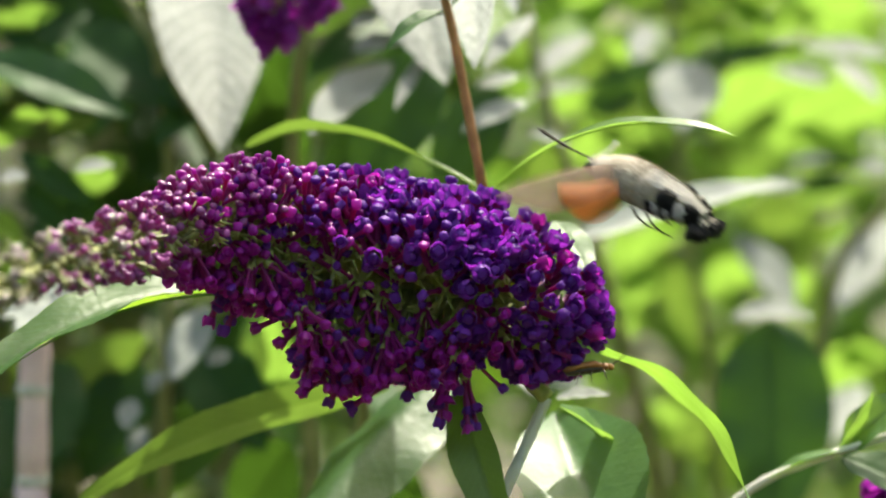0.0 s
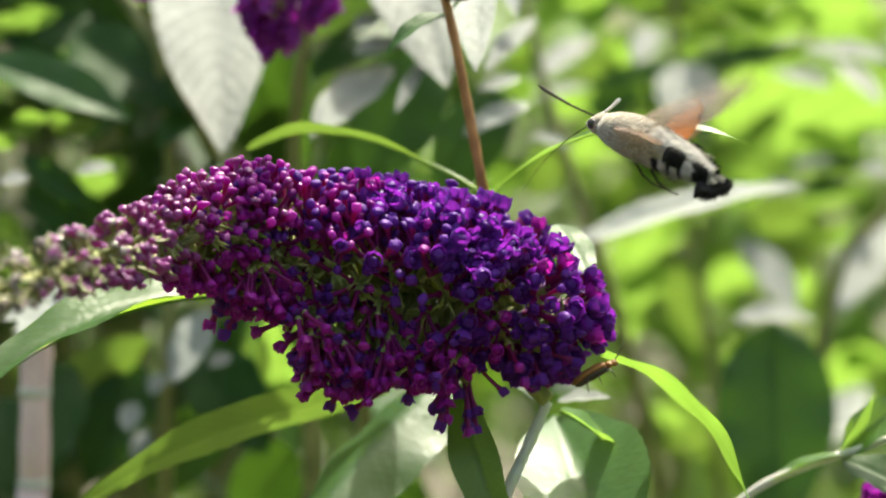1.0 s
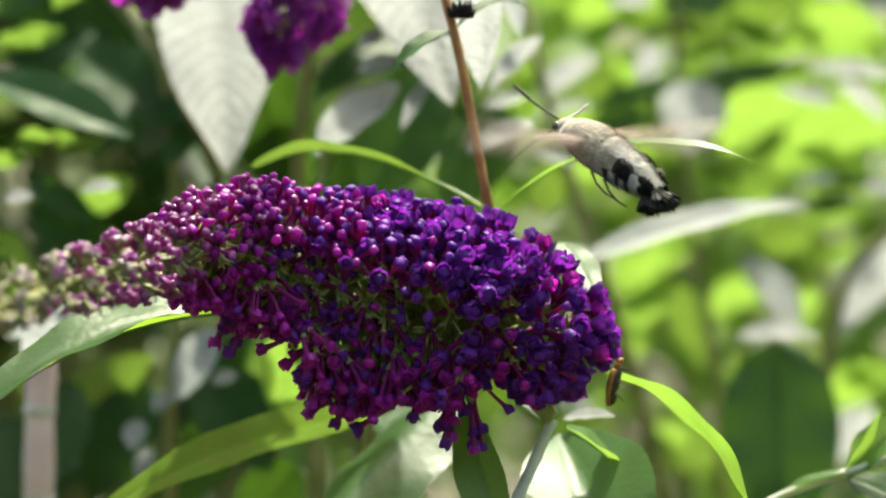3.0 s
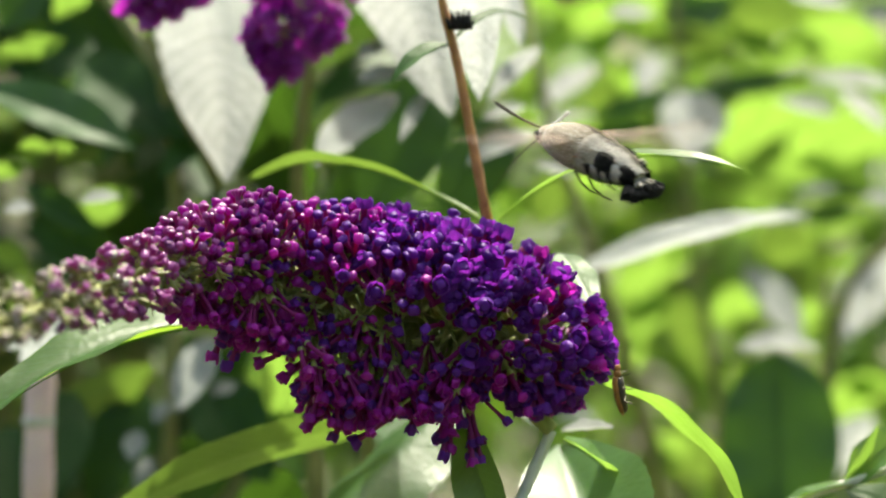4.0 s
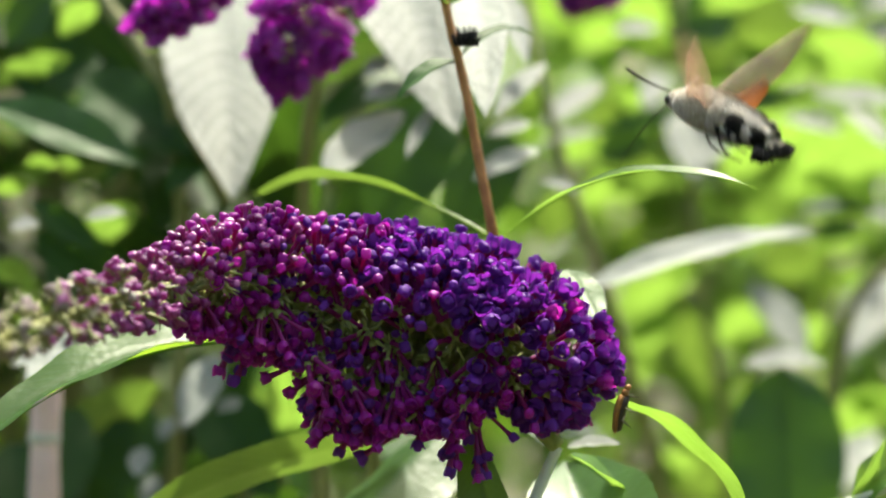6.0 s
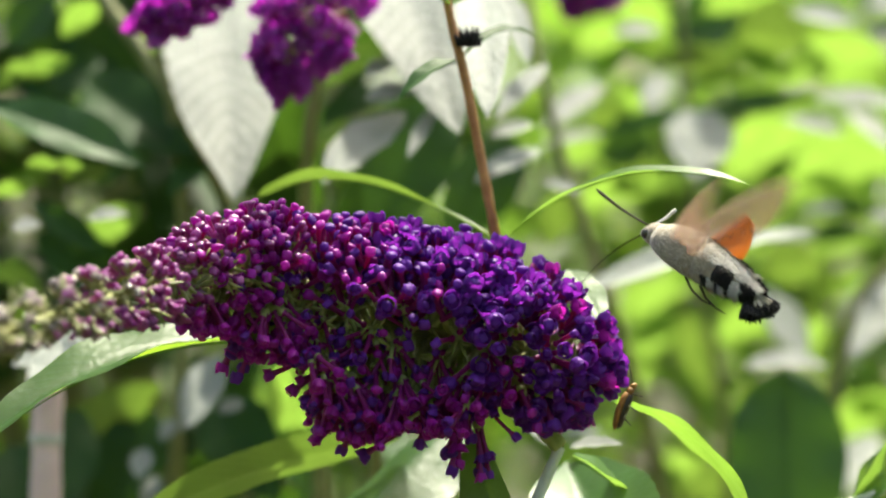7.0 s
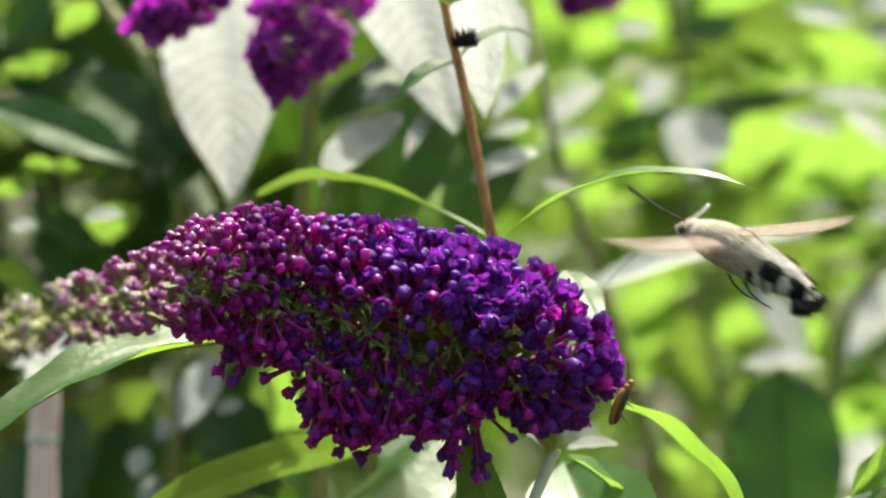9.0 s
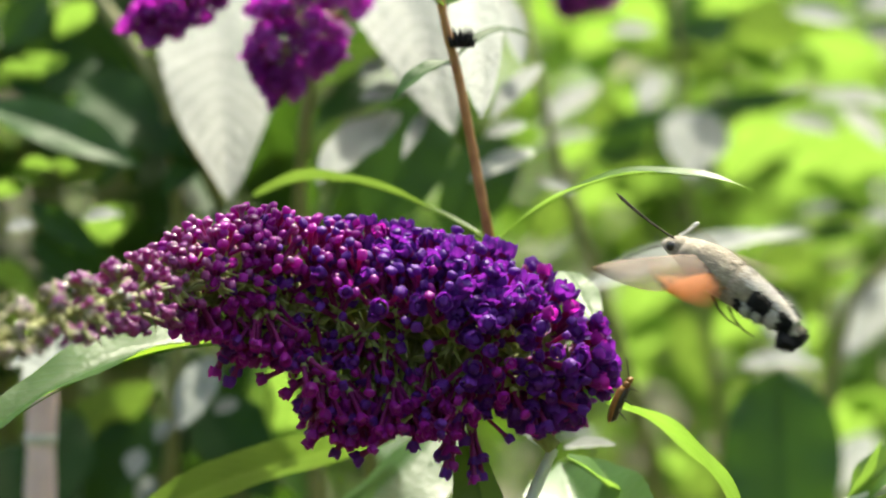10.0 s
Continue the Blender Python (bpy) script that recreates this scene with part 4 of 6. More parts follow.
def build_shrub_right():
    e = thing("butterfly_bush_shrub", (0.1224, 0.4000, 1.0835), "shrub with sun and backlight coloured in as bright yellow-green leaves", "shrub")
    stalk(e, "stem", [(0.0971, 0.3520, 0.9514), (0.0803, 0.3200, 1.0703), (0.0583, 0.2880, 1.1468), (0.0371, 0.2880, 1.2122), (0.0252, 0.3200, 1.2776)], 0.0030, 0.0018, M_STEM_GREEN, n=24)
    stalk(e, "stem", [(0.0971, 0.3520, 0.9514), (0.0900, 0.3800, 0.5500), (0.0500, 0.4200, -0.0200)], 0.003, 0.007, M_STEM_GREEN, n=20)
    stalk(e, "stem", [(0.1314, 0.3200, 0.9816), (0.1500, 0.3200, 1.1319), (0.1715, 0.3200, 1.1669), (0.1993, 0.3200, 1.2235)], 0.0026, 0.0018, M_STEM_GREEN, n=24)
    stalk(e, "stem", [(0.1314, 0.3200, 0.9816), (0.1150, 0.3500, 0.5500), (0.0700, 0.4200, -0.0200)], 0.0026, 0.006, M_STEM_GREEN, n=20)
    stalk(e, "stem", [(0.1207, 0.4000, 0.9636), (0.1099, 0.3840, 1.0993), (0.1003, 0.3840, 1.1600), (0.0916, 0.3840, 1.2712)], 0.0022, 0.0016, M_STEM_GREEN, n=24)
    stalk(e, "stem", [(0.1207, 0.4000, 0.9636), (0.1100, 0.4200, 0.5500), (0.0800, 0.4500, -0.0200)], 0.0022, 0.006, M_STEM_GREEN, n=20)
    # long narrow leaf, the sun glancing off it put into its pale colour
    pale(e, (0.0402, 0.1760, 1.1578), (0.1214, 0.1920, 1.1784), 0.0136, (0.0, -0.50, 0.86), arch=0.05)
    leaf(e, (0.0308, 0.0400, 1.1714), (0.0394, 0.0150, 1.1560), 0.0107, (0.12, -0.50, 0.85), M_LEAF, arch=0.04)
    # dark hanging leaf with a bent shoulder, glare put into its pale colour
    leaf(e, (0.1185, 0.2560, 1.1271), (0.1191, 0.2400, 1.0500), 0.0420, (0.0, -0.97, 0.12), M_LEAF_DEEP, arch=0.03, fold=0.1, widest=0.4)
    pale(e, (0.1035, 0.2480, 1.1278), (0.1317, 0.2400, 1.1290), 0.0124, (0.0, -0.45, 0.9))
    # pale, dark and backlit blades, glare and backlight put into the colours
    leaf(e, (0.0607, 0.3788, 1.2753), (0.0891, 0.4008, 1.2522), 0.0198, (0.10, 0.62, 0.72), M_LEAF_SUNLIT, arch=0.04, nu=14, nv=6, widest=0.5)
    pale(e, (0.0611, 0.3294, 1.2515), (0.0800, 0.3314, 1.2525), 0.0128, (0.00, -0.52, 0.85), arch=0.03, nu=14, nv=6, widest=0.5)
    leaf(e, (0.0506, 0.4072, 1.2466), (0.0720, 0.3912, 1.2575), 0.0166, (0.10, 0.62, 0.72), M_LEAF_SUNLIT, arch=0.04, nu=14, nv=6, widest=0.5)
    leaf(e, (0.0560, 0.3972, 1.2379), (0.0684, 0.3892, 1.2435), 0.0106, (0.10, 0.62, 0.72), M_LEAF_SUNLIT, arch=0.04, nu=14, nv=6, widest=0.5)
    leaf(e, (0.0857, 0.4024, 1.2558), (0.1192, 0.4064, 1.2619), 0.0249, (0.05, -0.90, 0.25), M_LEAF_DEEP, arch=0.04, nu=14, nv=6, widest=0.5)
    leaf(e, (0.1024, 0.3928, 1.2635), (0.1264, 0.3788, 1.2718), 0.0163, (0.10, 0.62, 0.72), M_LEAF_SUNLIT, arch=0.04, nu=14, nv=6, widest=0.5)
    leaf(e, (0.1168, 0.3959, 1.2578), (0.1448, 0.3949, 1.2531), 0.0282, (0.10, 0.80, 0.40), M_LEAF_OLIVE, arch=0.04, nu=14, nv=6, widest=0.5)
    pale(e, (0.1309, 0.3343, 1.2599), (0.1560, 0.3323, 1.2554), 0.0122, (0.08, -0.64, 0.76), arch=0.03, nu=14, nv=6, widest=0.5)
    pale(e, (0.1612, 0.3378, 1.2634), (0.1808, 0.3358, 1.2600), 0.0133, (0.08, -0.64, 0.76), arch=0.03, nu=14, nv=6, widest=0.5)
    pale(e, (0.1600, 0.3298, 1.2502), (0.1779, 0.3318, 1.2516), 0.0121, (0.00, -0.52, 0.85), arch=0.03, nu=14, nv=6, widest=0.5)
    leaf(e, (0.1446, 0.3931, 1.2518), (0.1831, 0.3991, 1.2415), 0.0176, (0.10, 0.62, 0.72), M_LEAF_SUNLIT, arch=0.04, nu=14, nv=6, widest=0.5)
    leaf(e, (0.1334, 0.3964, 1.2356), (0.1553, 0.3864, 1.2415), 0.0129, (0.10, 0.62, 0.72), M_LEAF_SUNLIT, arch=0.04, nu=14, nv=6, widest=0.5)
    leaf(e, (0.0815, 0.3937, 1.2448), (0.1187, 0.3907, 1.2417), 0.0152, (0.10, 0.80, 0.40), M_LEAF_OLIVE, arch=0.04, nu=14, nv=6, widest=0.5)
    leaf(e, (0.0958, 0.3961, 1.2309), (0.1204, 0.3851, 1.2368), 0.0112, (0.10, 0.62, 0.72), M_LEAF_SUNLIT, arch=0.04, nu=14, nv=6, widest=0.5)
    leaf(e, (0.1127, 0.3895, 1.2481), (0.1388, 0.4015, 1.2345), 0.0141, (0.10, 0.62, 0.72), M_LEAF_SUNLIT, arch=0.04, nu=14, nv=6, widest=0.5)
    leaf(e, (0.1007, 0.3857, 1.2231), (0.1514, 0.3907, 1.2300), 0.0075, (0.05, -0.90, 0.25), M_LEAF_DEEP, arch=0.04, nu=14, nv=6, widest=0.5)
    leaf(e, (0.0580, 0.3908, 1.2144), (0.1052, 0.3958, 1.2245), 0.0080, (0.05, -0.90, 0.25), M_LEAF_DEEP, arch=0.04, nu=14, nv=6, widest=0.5)
    pale(e, (0.0736, 0.3248, 1.2212), (0.0817, 0.3438, 1.2367), 0.0107, (0.08, -0.64, 0.76), arch=0.03, nu=14, nv=6, widest=0.5)
    pale(e, (0.0327, 0.3011, 1.2132), (0.0580, 0.3321, 1.2323), 0.0127, (0.00, -0.52, 0.85), arch=0.03, nu=14, nv=6, widest=0.5)
    pale(e, (0.0321, 0.3144, 1.2075), (0.0565, 0.3234, 1.2128), 0.0083, (0.00, -0.52, 0.85), arch=0.03, nu=14, nv=6, widest=0.5)
    leaf(e, (0.0700, 0.4022, 1.2181), (0.0753, 0.3782, 1.2380), 0.0106, (0.10, 0.62, 0.72), M_LEAF_SUNLIT, arch=0.04, nu=14, nv=6, widest=0.5)
    leaf(e, (0.0549, 0.3994, 1.2204), (0.0723, 0.3954, 1.2238), 0.0130, (0.10, 0.80, 0.40), M_LEAF_OLIVE, arch=0.04, nu=14, nv=6, widest=0.5)
    pale(e, (0.1005, 0.3720, 1.2233), (0.0932, 0.3370, 1.1948), 0.0270, (0.08, -0.64, 0.76), arch=0.03, nu=14, nv=6, widest=0.5)
    pale(e, (0.0990, 0.3606, 1.2072), (0.0978, 0.3436, 1.1970), 0.0101, (0.00, -0.52, 0.85), arch=0.03, nu=14, nv=6, widest=0.5)
    leaf(e, (0.1175, 0.4322, 1.1918), (0.1377, 0.3932, 1.2226), 0.0252, (0.10, 0.62, 0.72), M_LEAF_SUNLIT, arch=0.04, nu=14, nv=6, widest=0.5)
    leaf(e, (0.1435, 0.4356, 1.1869), (0.1859, 0.4006, 1.2110), 0.0301, (0.10, 0.62, 0.72), M_LEAF_SUNLIT, arch=0.04, nu=14, nv=6, widest=0.5)
    pale(e, (0.1301, 0.3519, 1.2190), (0.1540, 0.3469, 1.2127), 0.0101, (0.08, -0.64, 0.76), arch=0.03, nu=14, nv=6, widest=0.5)
    pale(e, (0.1417, 0.3472, 1.2279), (0.1772, 0.3392, 1.2232), 0.0138, (0.00, -0.52, 0.85), arch=0.03, nu=14, nv=6, widest=0.5)
    pale(e, (0.1578, 0.3639, 1.2231), (0.1712, 0.3359, 1.2059), 0.0108, (0.00, -0.52, 0.85), arch=0.03, nu=14, nv=6, widest=0.5)
    leaf(e, (0.0589, 0.4062, 1.2039), (0.0828, 0.4092, 1.2110), 0.0167, (0.05, -0.90, 0.25), M_LEAF_DEEP, arch=0.04, nu=14, nv=6, widest=0.5)
    leaf(e, (0.0661, 0.4081, 1.1968), (0.0847, 0.4031, 1.2015), 0.0119, (0.10, 0.80, 0.40), M_LEAF_OLIVE, arch=0.04, nu=14, nv=6, widest=0.5)
    leaf(e, (0.0498, 0.4142, 1.1819), (0.0853, 0.3952, 1.1933), 0.0202, (0.10, 0.62, 0.72), M_LEAF_SUNLIT, arch=0.04, nu=14, nv=6, widest=0.5)
    pale(e, (0.1246, 0.3607, 1.1708), (0.1457, 0.3657, 1.1730), 0.0087, (0.08, -0.64, 0.76), arch=0.03, nu=14, nv=6, widest=0.5)
    pale(e, (0.1380, 0.3593, 1.1815), (0.1569, 0.3643, 1.1837), 0.0068, (0.08, -0.64, 0.76), arch=0.03, nu=14, nv=6, widest=0.5)
    pale(e, (0.1658, 0.3627, 1.1799), (0.1810, 0.3587, 1.1777), 0.0091, (0.00, -0.52, 0.85), arch=0.03, nu=14, nv=6, widest=0.5)
    leaf(e, (0.1418, 0.4133, 1.1829), (0.1851, 0.4153, 1.1805), 0.0072, (0.05, -0.90, 0.25), M_LEAF_DEEP, arch=0.04, nu=14, nv=6, widest=0.5)
    leaf(e, (0.1494, 0.4163, 1.1692), (0.1750, 0.4193, 1.1739), 0.0087, (0.05, -0.90, 0.25), M_LEAF_DEEP, arch=0.04, nu=14, nv=6, widest=0.5)
    leaf(e, (0.1359, 0.4147, 1.1932), (0.1689, 0.4117, 1.1908), 0.0108, (0.10, 0.62, 0.72), M_LEAF_SUNLIT, arch=0.04, nu=14, nv=6, widest=0.5)
    leaf(e, (0.1314, 0.4354, 1.1552), (0.1573, 0.4294, 1.1603), 0.0244, (0.10, 0.80, 0.40), M_LEAF_OLIVE, arch=0.04, nu=14, nv=6, widest=0.5)
    leaf(e, (0.0763, 0.4502, 1.1347), (0.1100, 0.4172, 1.1583), 0.0171, (0.10, 0.62, 0.72), M_LEAF_SUNLIT, arch=0.04, nu=14, nv=6, widest=0.5)
    leaf(e, (0.0753, 0.4526, 1.1122), (0.0935, 0.4196, 1.1378), 0.0184, (0.10, 0.62, 0.72), M_LEAF_SUNLIT, arch=0.04, nu=14, nv=6, widest=0.5)
    leaf(e, (0.1159, 0.4492, 1.1212), (0.1349, 0.4242, 1.1399), 0.0196, (0.10, 0.62, 0.72), M_LEAF_SUNLIT, arch=0.04, nu=14, nv=6, widest=0.5)
    pale(e, (0.1230, 0.3946, 1.1510), (0.1421, 0.3626, 1.1217), 0.0173, (0.08, -0.64, 0.76), arch=0.03, nu=14, nv=6, widest=0.5)
    pale(e, (0.1562, 0.3431, 1.1233), (0.1863, 0.4011, 1.1590), 0.0231, (0.00, -0.52, 0.85), arch=0.03, nu=14, nv=6, widest=0.5)
    leaf(e, (0.0609, 0.4383, 1.0875), (0.0808, 0.4413, 1.0823), 0.0118, (0.10, 0.62, 0.72), M_LEAF_SUNLIT, arch=0.04, nu=14, nv=6, widest=0.5)
    pale(e, (0.0410, 0.3413, 1.0947), (0.0576, 0.3393, 1.0933), 0.0100, (0.00, -0.52, 0.85), arch=0.03, nu=14, nv=6, widest=0.5)
    leaf(e, (0.0959, 0.4337, 1.1394), (0.1139, 0.4527, 1.0972), 0.0171, (0.10, 0.80, 0.40), M_LEAF_OLIVE, arch=0.04, nu=14, nv=6, widest=0.5)
    leaf(e, (0.0932, 0.4423, 1.0760), (0.1045, 0.4573, 1.0617), 0.0123, (0.10, 0.62, 0.72), M_LEAF_SUNLIT, arch=0.04, nu=14, nv=6, widest=0.5)
    leaf(e, (0.1004, 0.4674, 1.0529), (0.1219, 0.4574, 1.0668), 0.0226, (0.10, 0.80, 0.40), M_LEAF_OLIVE, arch=0.04, nu=14, nv=6, widest=0.5)
    leaf(e, (0.1676, 0.4467, 1.0966), (0.1971, 0.4457, 1.0930), 0.0148, (0.10, 0.62, 0.72), M_LEAF_SUNLIT, arch=0.04, nu=14, nv=6, widest=0.5)
    leaf(e, (0.1714, 0.4710, 1.0727), (0.1855, 0.4360, 1.1013), 0.0199, (0.10, 0.62, 0.72), M_LEAF_SUNLIT, arch=0.04, nu=14, nv=6, widest=0.5)
    pale(e, (0.1519, 0.3888, 1.0610), (0.1807, 0.4218, 1.0856), 0.0191, (0.08, -0.64, 0.76), arch=0.03, nu=14, nv=6, widest=0.5)
    pale(e, (0.1456, 0.3777, 1.0741), (0.1603, 0.3907, 1.0831), 0.0075, (0.08, -0.64, 0.76), arch=0.03, nu=14, nv=6, widest=0.5)
    leaf(e, (0.0821, 0.4604, 1.0990), (0.0730, 0.4364, 1.1208), 0.0136, (0.10, 0.62, 0.72), M_LEAF_SUNLIT, arch=0.04, nu=14, nv=6, widest=0.5)
    leaf(e, (0.0379, 0.4153, 1.1656), (0.0491, 0.4003, 1.1921), 0.0167, (0.10, 0.80, 0.40), M_LEAF_OLIVE, arch=0.04, nu=14, nv=6, widest=0.5)
    leaf(e, (0.0472, 0.4110, 1.1992), (0.0560, 0.3960, 1.2109), 0.0107, (0.10, 0.62, 0.72), M_LEAF_SUNLIT, arch=0.04, nu=14, nv=6, widest=0.5)
    leaf(e, (0.1522, 0.4434, 1.1154), (0.1559, 0.4184, 1.1367), 0.0098, (0.10, 0.62, 0.72), M_LEAF_SUNLIT, arch=0.04, nu=14, nv=6, widest=0.5)
    leaf(e, (0.0925, 0.4373, 1.1576), (0.1270, 0.4193, 1.1679), 0.0109, (0.10, 0.62, 0.72), M_LEAF_SUNLIT, arch=0.04, nu=14, nv=6, widest=0.5)
    # backlit blades, the light put into their yellow-green colour
    leaf(e, (0.0873, 0.5840, 1.1458), (0.1041, 0.6160, 1.0913), 0.0272, (0.20, 0.75, 0.55), M_LEAF_SUNLIT, arch=0.05, nu=14, nv=6)
    leaf(e, (0.1232, 0.6160, 1.1329), (0.1556, 0.6480, 1.0936), 0.0296, (0.15, 0.67, 0.60), M_LEAF_SUNLIT, arch=0.05, nu=14, nv=6)
    leaf(e, (0.0872, 0.6480, 1.1107), (0.1145, 0.6640, 1.0803), 0.0222, (0.10, 0.59, 0.65), M_LEAF_SUNLIT, arch=0.05, nu=14, nv=6)
    leaf(e, (0.1160, 0.6800, 1.0962), (0.1516, 0.6800, 1.0549), 0.0272, (0.05, 0.75, 0.70), M_LEAF_SUNLIT, arch=0.05, nu=14, nv=6)
    leaf(e, (0.1396, 0.7120, 1.2434), (0.1750, 0.6160, 1.2211), 0.0222, (0.20, 0.67, 0.55), M_LEAF_SUNLIT, arch=0.05, nu=14, nv=6)
    leaf(e, (0.1457, 0.5840, 1.2205), (0.2203, 0.6480, 1.1705), 0.0469, (0.15, 0.59, 0.60), M_LEAF_SUNLIT, arch=0.05, nu=14, nv=6)
    leaf(e, (0.1394, 0.6160, 1.2018), (0.1919, 0.6640, 1.1700), 0.0370, (0.10, 0.75, 0.65), M_LEAF_SUNLIT, arch=0.05, nu=14, nv=6)
    leaf(e, (0.1856, 0.6480, 1.2554), (0.2286, 0.6800, 1.2307), 0.0222, (0.05, 0.67, 0.70), M_LEAF_SUNLIT, arch=0.05, nu=14, nv=6)
    leaf(e, (0.1011, 0.6800, 1.1928), (0.1423, 0.6160, 1.1660), 0.0272, (0.20, 0.59, 0.55), M_LEAF_SUNLIT, arch=0.05, nu=14, nv=6)
    leaf(e, (0.0797, 0.7120, 1.2494), (0.1037, 0.6480, 1.2130), 0.0198, (0.15, 0.75, 0.60), M_LEAF_SUNLIT, arch=0.05, nu=14, nv=6)
    leaf(e, (0.1911, 0.5840, 1.2205), (0.2494, 0.6640, 1.1786), 0.0321, (0.10, 0.67, 0.65), M_LEAF_SUNLIT, arch=0.05, nu=14, nv=6)
    leaf(e, (0.1925, 0.6160, 1.0968), (0.2515, 0.6800, 1.0432), 0.0296, (0.05, 0.59, 0.70), M_LEAF_SUNLIT, arch=0.05, nu=14, nv=6)
    leaf(e, (0.1120, 0.6480, 1.2582), (0.1474, 0.6160, 1.2375), 0.0198, (0.20, 0.75, 0.55), M_LEAF_SUNLIT, arch=0.05, nu=14, nv=6)
    leaf(e, (0.0514, 0.6800, 1.2133), (0.0953, 0.6480, 1.1931), 0.0198, (0.15, 0.67, 0.60), M_LEAF_SUNLIT, arch=0.05, nu=14, nv=6)
    leaf(e, (0.1105, 0.7120, 1.0568), (0.1466, 0.6640, 1.0280), 0.0272, (0.10, 0.59, 0.65), M_LEAF_SUNLIT, arch=0.05, nu=14, nv=6)
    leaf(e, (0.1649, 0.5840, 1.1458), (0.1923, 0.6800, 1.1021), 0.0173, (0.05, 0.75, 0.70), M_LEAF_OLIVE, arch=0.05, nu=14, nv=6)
    leaf(e, (0.2146, 0.6160, 1.1079), (0.1927, 0.6160, 1.0634), 0.0148, (0.20, 0.67, 0.55), M_LEAF_SUNLIT, arch=0.05, nu=14, nv=6)
    leaf(e, (0.0474, 0.6480, 1.0305), (0.0788, 0.6480, 1.0649), 0.0222, (0.15, 0.59, 0.60), M_LEAF_SUNLIT, arch=0.05, nu=14, nv=6)
    leaf(e, (0.0988, 0.6800, 1.0255), (0.1320, 0.6640, 1.0455), 0.0222, (0.10, 0.75, 0.65), M_LEAF_SUNLIT, arch=0.05, nu=14, nv=6)
    leaf(e, (0.0649, 0.7120, 1.1925), (0.1069, 0.6800, 1.1695), 0.0198, (0.05, 0.67, 0.70), M_LEAF_SUNLIT, arch=0.05, nu=14, nv=6)
    return e


build_shrub_right()


def build_lower_right_shoot():
    e = thing("butterfly_bush_shoot", (0.0853, 0.0400, 1.0975), "leaning pale shoot with narrow young leaves", "shoot")
    stalk(e, "stem", [(0.0660, 0.0500, 1.0777), (0.0853, 0.0400, 1.0975), (0.1017, 0.0350, 1.1061), (0.1193, 0.0300, 1.1129), (0.1407, 0.0300, 1.1214)], 0.0013, 0.0009, M_STEM_PALE, n=20)
    stalk(e, "stem", [(0.0660, 0.0500, 1.0777), (0.0450, 0.1000, 0.7500), (0.0200, 0.3200, -0.0200)], 0.0013, 0.005, M_STEM_GREEN, n=20)
    leaf(e, (0.1071, 0.0350, 1.1068), (0.1169, 0.0300, 1.1261), 0.0052, (0.6, -0.5, 0.5), M_LEAF_SUNLIT, arch=0.05)
    leaf(e, (0.1094, 0.0350, 1.1084), (0.1284, 0.0300, 1.1261), 0.0122, (-0.4, -0.6, 0.6), M_LEAF, arch=0.05)
    leaf(e, (0.1094, 0.0350, 1.1068), (0.1299, 0.0200, 1.0952), 0.0138, (0.2, -0.6, 0.7), M_LEAF_SHADED, arch=0.08)
    leaf(e, (0.0884, 0.0400, 1.0983), (0.1101, 0.0300, 1.1091), 0.0061, (-0.2, -0.2, 0.95), M_LEAF, arch=0.1)
    return e


build_lower_right_shoot()


def build_cane():
    e = thing("garden_cane", (-0.1360, 0.1500, 0.0), "weathered pale pinkish wooden cane among the leaves", "cane")
    stalk(e, "cane", [(-0.1360, 0.1500, -0.0500), (-0.1325, 0.1500, 0.9646), (-0.1315, 0.1500, 1.0785), (-0.1304, 0.1500, 1.1257), (-0.1295, 0.1500, 1.1366)], 0.0050, 0.0048, soft_material("cane_wood", [(0.3, (0.60, 0.42, 0.42)), (0.7, (0.80, 0.60, 0.60))], rough=0.8, scale=60.0), n=16, seg=10)
    for c in ((-0.1310, 0.1500, 1.1130), (-0.1314, 0.1500, 1.0839)):
        bm = bmesh.new()
        c = Vector(c) - e.location
        tube(bm, [c - Vector((0, 0, 0.0016)), c - Vector((0, 0, 0.0006)), c + Vector((0, 0, 0.0006)), c + Vector((0, 0, 0.0016))], [0.0049, 0.0054, 0.0054, 0.0049], 12)
        part("node_ring", bm, M_STEM_PALE, e)
    return e


build_cane()


# ---------- flower panicles behind ----------
# lighter petals: light passing through the far panicles is put into the colour
M_PETAL_LIT = soft_material("petal_lit_magenta", [(0.12, (0.080, 0.006, 0.105)), (0.45, (0.170, 0.013, 0.210)), (0.85, (0.40, 0.07, 0.42))], rough=0.42, translucent=0.40, glow=(0.50, 0.02, 0.52), scale=350.0, spec=0.4, rand="object")


